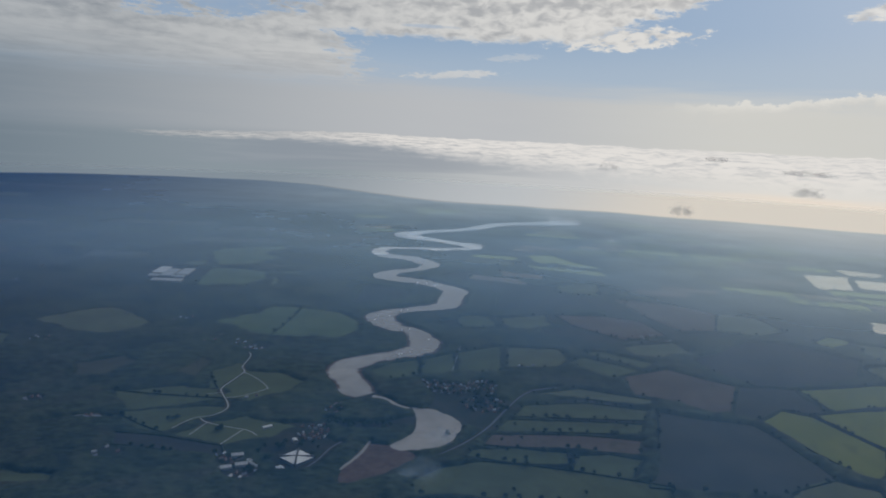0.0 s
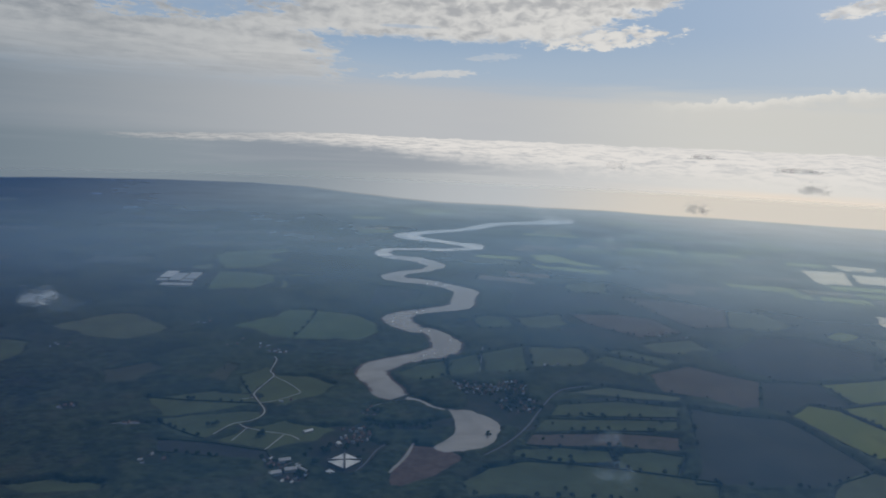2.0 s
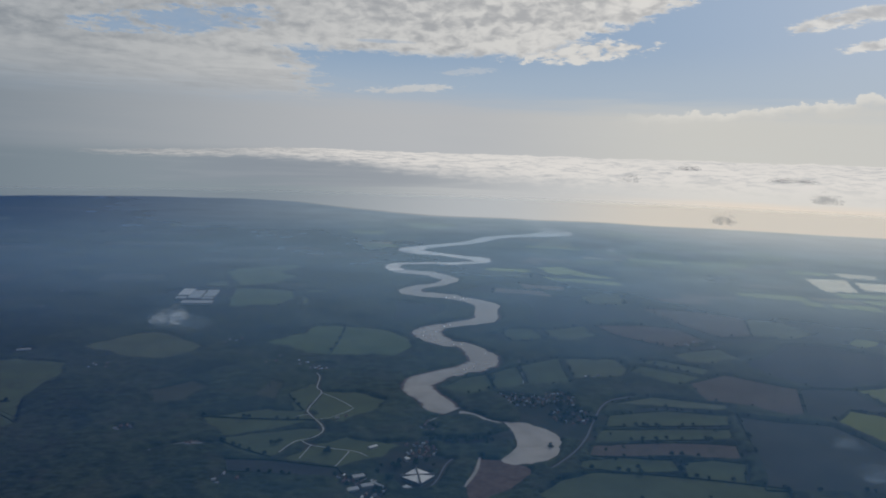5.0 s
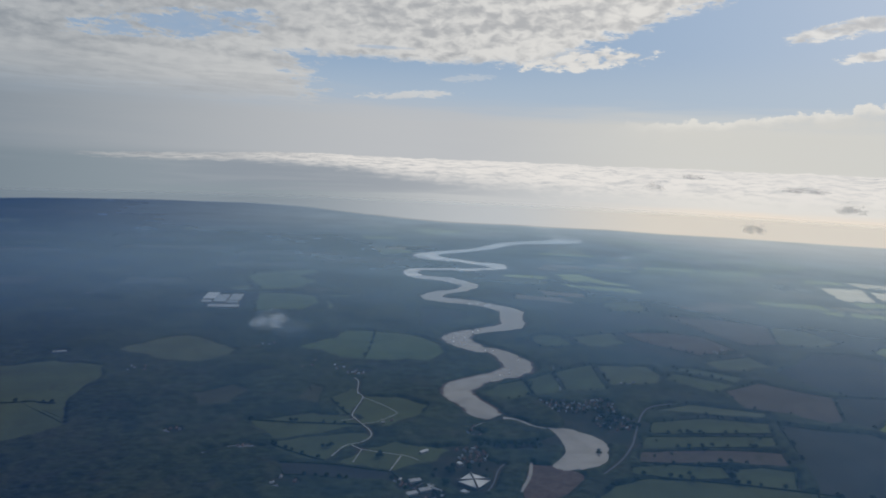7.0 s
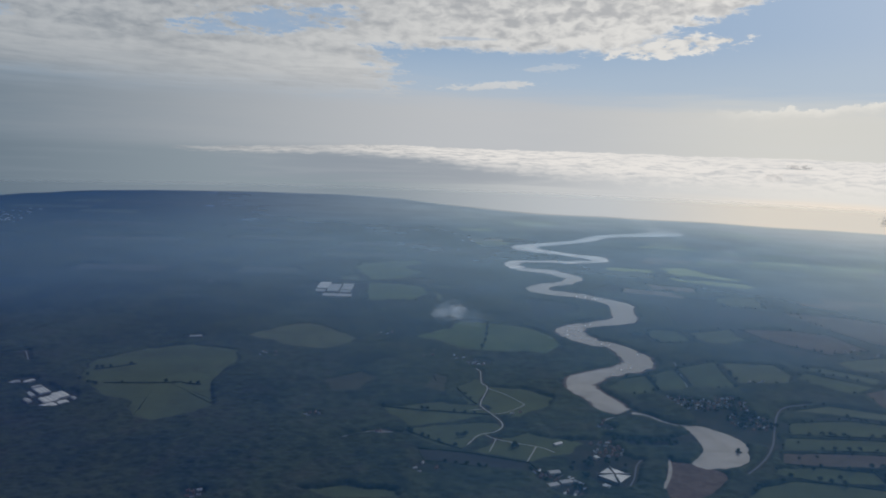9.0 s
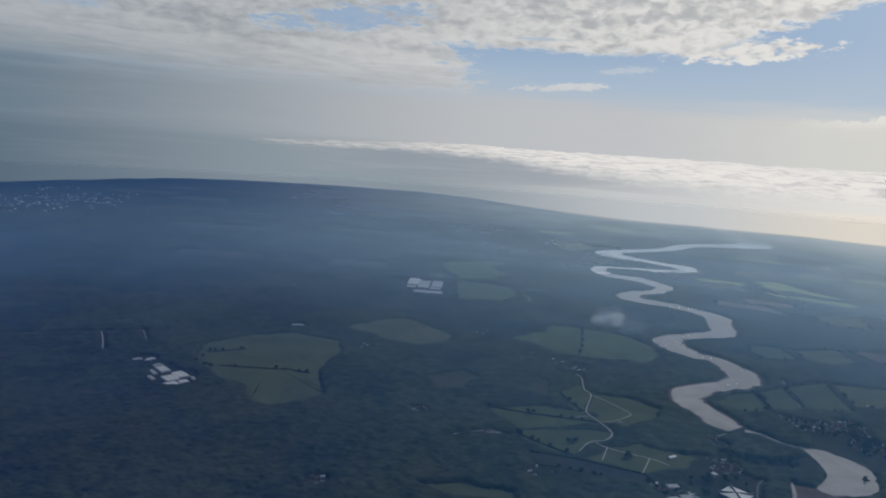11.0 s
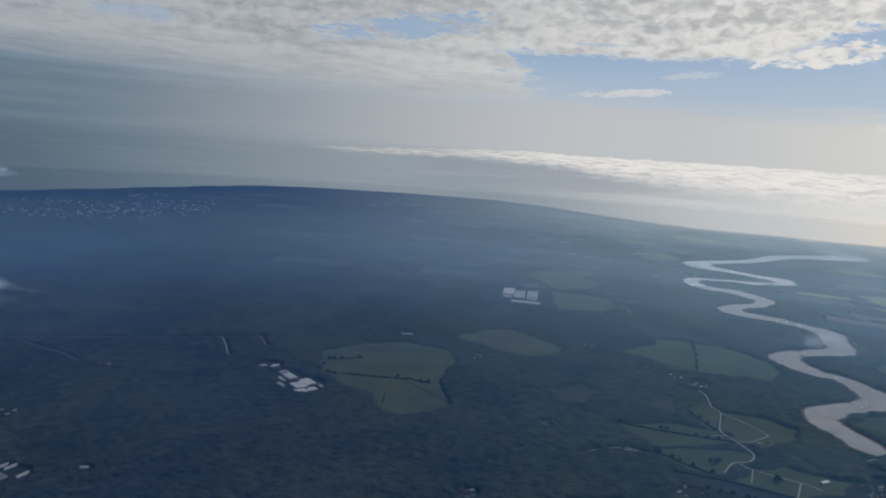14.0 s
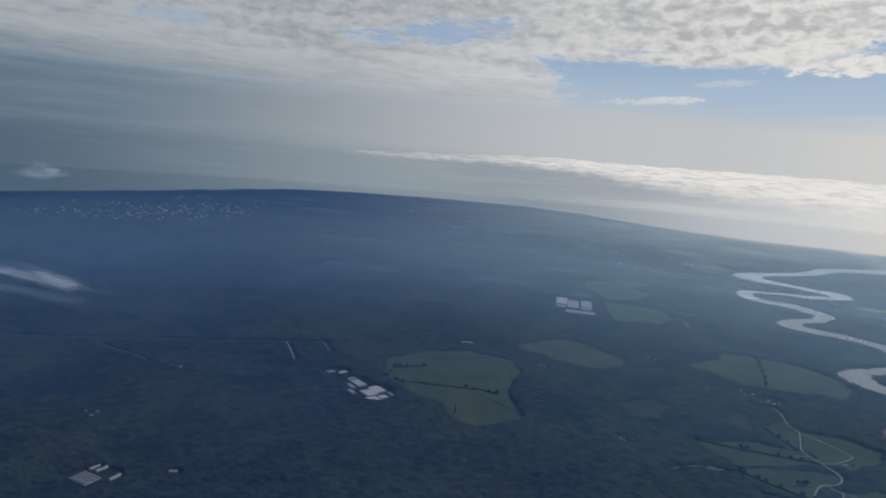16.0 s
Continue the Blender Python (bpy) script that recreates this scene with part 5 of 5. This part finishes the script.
# the islet in the mill pond
v, f, _ = blob([(5, 618), (8, 614), (12, 617), (9, 622)], 0.1, 3, 0.3, 5)
setting("islet", mesh_of("islet", v, f, GROUND), "small overgrown islet in the mill pond", "islet")
copy_thing(TREES[0], pose(8.4, 617.3, 0.2, 0, 0, 40))

# ---- haze ----
# Distance haze painted on one sheet, by range and bearing from mid-flight.
def haze_look(n):
    p = n.where()
    x, y, _ = n.xyz(p)
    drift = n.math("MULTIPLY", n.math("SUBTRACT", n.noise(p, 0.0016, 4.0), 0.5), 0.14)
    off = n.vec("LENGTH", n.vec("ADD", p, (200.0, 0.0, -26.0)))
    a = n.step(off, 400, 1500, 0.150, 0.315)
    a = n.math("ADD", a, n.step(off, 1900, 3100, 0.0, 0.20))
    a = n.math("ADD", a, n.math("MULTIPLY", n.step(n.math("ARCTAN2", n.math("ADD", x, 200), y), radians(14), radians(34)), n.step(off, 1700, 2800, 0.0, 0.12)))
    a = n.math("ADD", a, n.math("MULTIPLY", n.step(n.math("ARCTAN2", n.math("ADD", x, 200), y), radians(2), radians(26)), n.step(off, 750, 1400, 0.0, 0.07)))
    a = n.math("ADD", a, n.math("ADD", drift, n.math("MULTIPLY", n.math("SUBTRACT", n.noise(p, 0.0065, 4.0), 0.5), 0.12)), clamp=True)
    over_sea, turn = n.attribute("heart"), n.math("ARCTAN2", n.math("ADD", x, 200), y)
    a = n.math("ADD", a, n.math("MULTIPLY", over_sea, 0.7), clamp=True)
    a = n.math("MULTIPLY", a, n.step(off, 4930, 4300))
    # sun glow put into the haze colour: dim blue leftward, bright sunward
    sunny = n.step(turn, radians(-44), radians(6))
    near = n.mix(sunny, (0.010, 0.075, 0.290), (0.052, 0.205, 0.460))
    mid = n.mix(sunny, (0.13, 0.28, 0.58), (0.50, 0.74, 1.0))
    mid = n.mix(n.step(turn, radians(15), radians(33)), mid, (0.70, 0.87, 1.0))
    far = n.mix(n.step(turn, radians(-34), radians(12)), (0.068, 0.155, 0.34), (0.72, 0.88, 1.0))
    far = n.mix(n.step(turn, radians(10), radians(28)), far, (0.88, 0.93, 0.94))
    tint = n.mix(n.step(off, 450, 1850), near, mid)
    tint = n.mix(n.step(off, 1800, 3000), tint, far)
    # over the sea: backdrop haze and warm glitter painted into the tint
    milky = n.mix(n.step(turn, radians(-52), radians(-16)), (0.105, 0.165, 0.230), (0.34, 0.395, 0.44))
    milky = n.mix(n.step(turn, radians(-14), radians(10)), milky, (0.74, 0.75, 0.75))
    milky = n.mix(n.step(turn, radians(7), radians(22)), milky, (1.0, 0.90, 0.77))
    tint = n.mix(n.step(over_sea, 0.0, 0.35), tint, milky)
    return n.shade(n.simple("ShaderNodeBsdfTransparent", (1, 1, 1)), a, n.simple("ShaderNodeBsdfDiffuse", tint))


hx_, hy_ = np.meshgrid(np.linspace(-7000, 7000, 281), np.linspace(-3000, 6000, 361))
# coast scaled outward from mid-flight so the haze's sea edge meets it in view
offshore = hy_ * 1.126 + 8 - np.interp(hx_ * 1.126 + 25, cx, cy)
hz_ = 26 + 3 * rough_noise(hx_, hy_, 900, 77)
haze = mesh_of("haze", np.stack([hx_, hy_, hz_], -1).reshape(-1, 3), grid_faces(361, 281), material("painted haze sheet", haze_look))
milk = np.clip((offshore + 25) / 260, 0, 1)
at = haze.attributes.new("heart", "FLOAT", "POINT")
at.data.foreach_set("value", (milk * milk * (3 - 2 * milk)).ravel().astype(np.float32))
tagged(new("haze", haze), "level sheet painted as blue-grey haze over land and sea", "haze", "", "stuff")

# ---- clouds ----
def with_heart(me, values):
    at = me.attributes.new("heart", "FLOAT", "POINT")
    at.data.foreach_set("value", np.asarray(values, np.float32))
    return me


THIN = material("faint drifting cloud", cloud_look(0.075, 3.2, 2.3, (0.55, 0.72, 0.92)))
THIN_GREY = material("faint grey cloud scrap", cloud_look(0.10, 3.0, 2.5, (0.42, 0.43, 0.46)))
PUFF_GREY = material("grey cloud scrap", cloud_look(0.20, 3.0, 2.5, (0.40, 0.41, 0.44)))


BRIGHT_PUFF = material("white drifting cloud", cloud_look(0.25, 3.4, 2.8, (0.74, 0.86, 1.0)))


def cloud(label, mat, at, size, seed, dip=0.0, turn=None):
    """A small soft cloud: shells of growing size, each torn by noise."""
    rnd = np.random.RandomState(seed)
    nu, nv = 40, 20
    u, v_ = np.meshgrid(np.linspace(0, 2 * pi, nu), np.linspace(0.05, pi - 0.05, nv))
    d = np.stack([np.cos(u) * np.sin(v_), np.sin(u) * np.sin(v_), np.cos(v_)], -1)
    verts, faces, hearts = [], [], []
    for k, s in enumerate((0.35, 0.5, 0.64, 0.78, 0.9, 1.0)):
        lumpy = 1 + 0.35 * rough_noise(d[..., 0] * 3 + d[..., 2] * 2 + seed, d[..., 1] * 3 - d[..., 2], 1.1, seed + k // 2, 3)
        p = d * s * lumpy[..., None] * np.array(size) / 2
        p[..., 2] = np.where(p[..., 2] < 0, p[..., 2] * 0.55, p[..., 2])
        faces.append(grid_faces(nv, nu) + k * nu * nv)
        verts.append(p.reshape(-1, 3))
        hearts.append(np.full(nu * nv, 0.98 - 0.98 * s))
    ob = new("cloud", with_heart(mesh_of("cloud", np.vstack(verts), np.vstack(faces), mat), np.concatenate(hearts)))
    ob.matrix_world = pose(*at, 0, dip, rnd.uniform(-12, 12) if turn is None else turn)
    return tagged(ob, label, "cloud", "low clouds")


WISP = "thin white scrap of cloud drifting below the aircraft"
SCRAP, FAR_SCRAP = "small grey cloud scrap before the bright sea", "small grey cloud scrap on the cloud bank"
cloud(WISP, BRIGHT_PUFF, (-246, 345, 179), (24, 16, 12), 1)
cloud(WISP, THIN, (-238, 345, 176), (40, 22, 9), 12)
cloud(WISP, THIN, (-3, 165, 184), (17, 13, 6), 2)
cloud(WISP, THIN, (1, 187, 184), (12, 10, 5), 15)
cloud(WISP, BRIGHT_PUFF, (-1104, 645, 66), (150, 46, 26), 3, 16.0, 42.0)
cloud(WISP, THIN, (-1120, 640, 48), (190, 60, 20), 16, 14.0, 42.0)
cloud("soft white cloud dome in the distance", BRIGHT_PUFF, (-2275, 1755, 98), (170, 150, 66), 4)
cloud(WISP, THIN, (78, 448, 189), (26, 24, 6), 6)
cloud(SCRAP, PUFF_GREY, (325, 986, 188), (40, 28, 26), 7)
cloud(SCRAP, PUFF_GREY, (602, 1195, 213), (66, 50, 30), 8)
cloud(SCRAP, THIN_GREY, (293, 1325, 238), (48, 30, 34), 13)
cloud(FAR_SCRAP, PUFF_GREY, (1612, 4343, 256), (190, 100, 60), 9)
cloud(FAR_SCRAP, PUFF_GREY, (1162, 2314, 228), (250, 90, 36), 10)
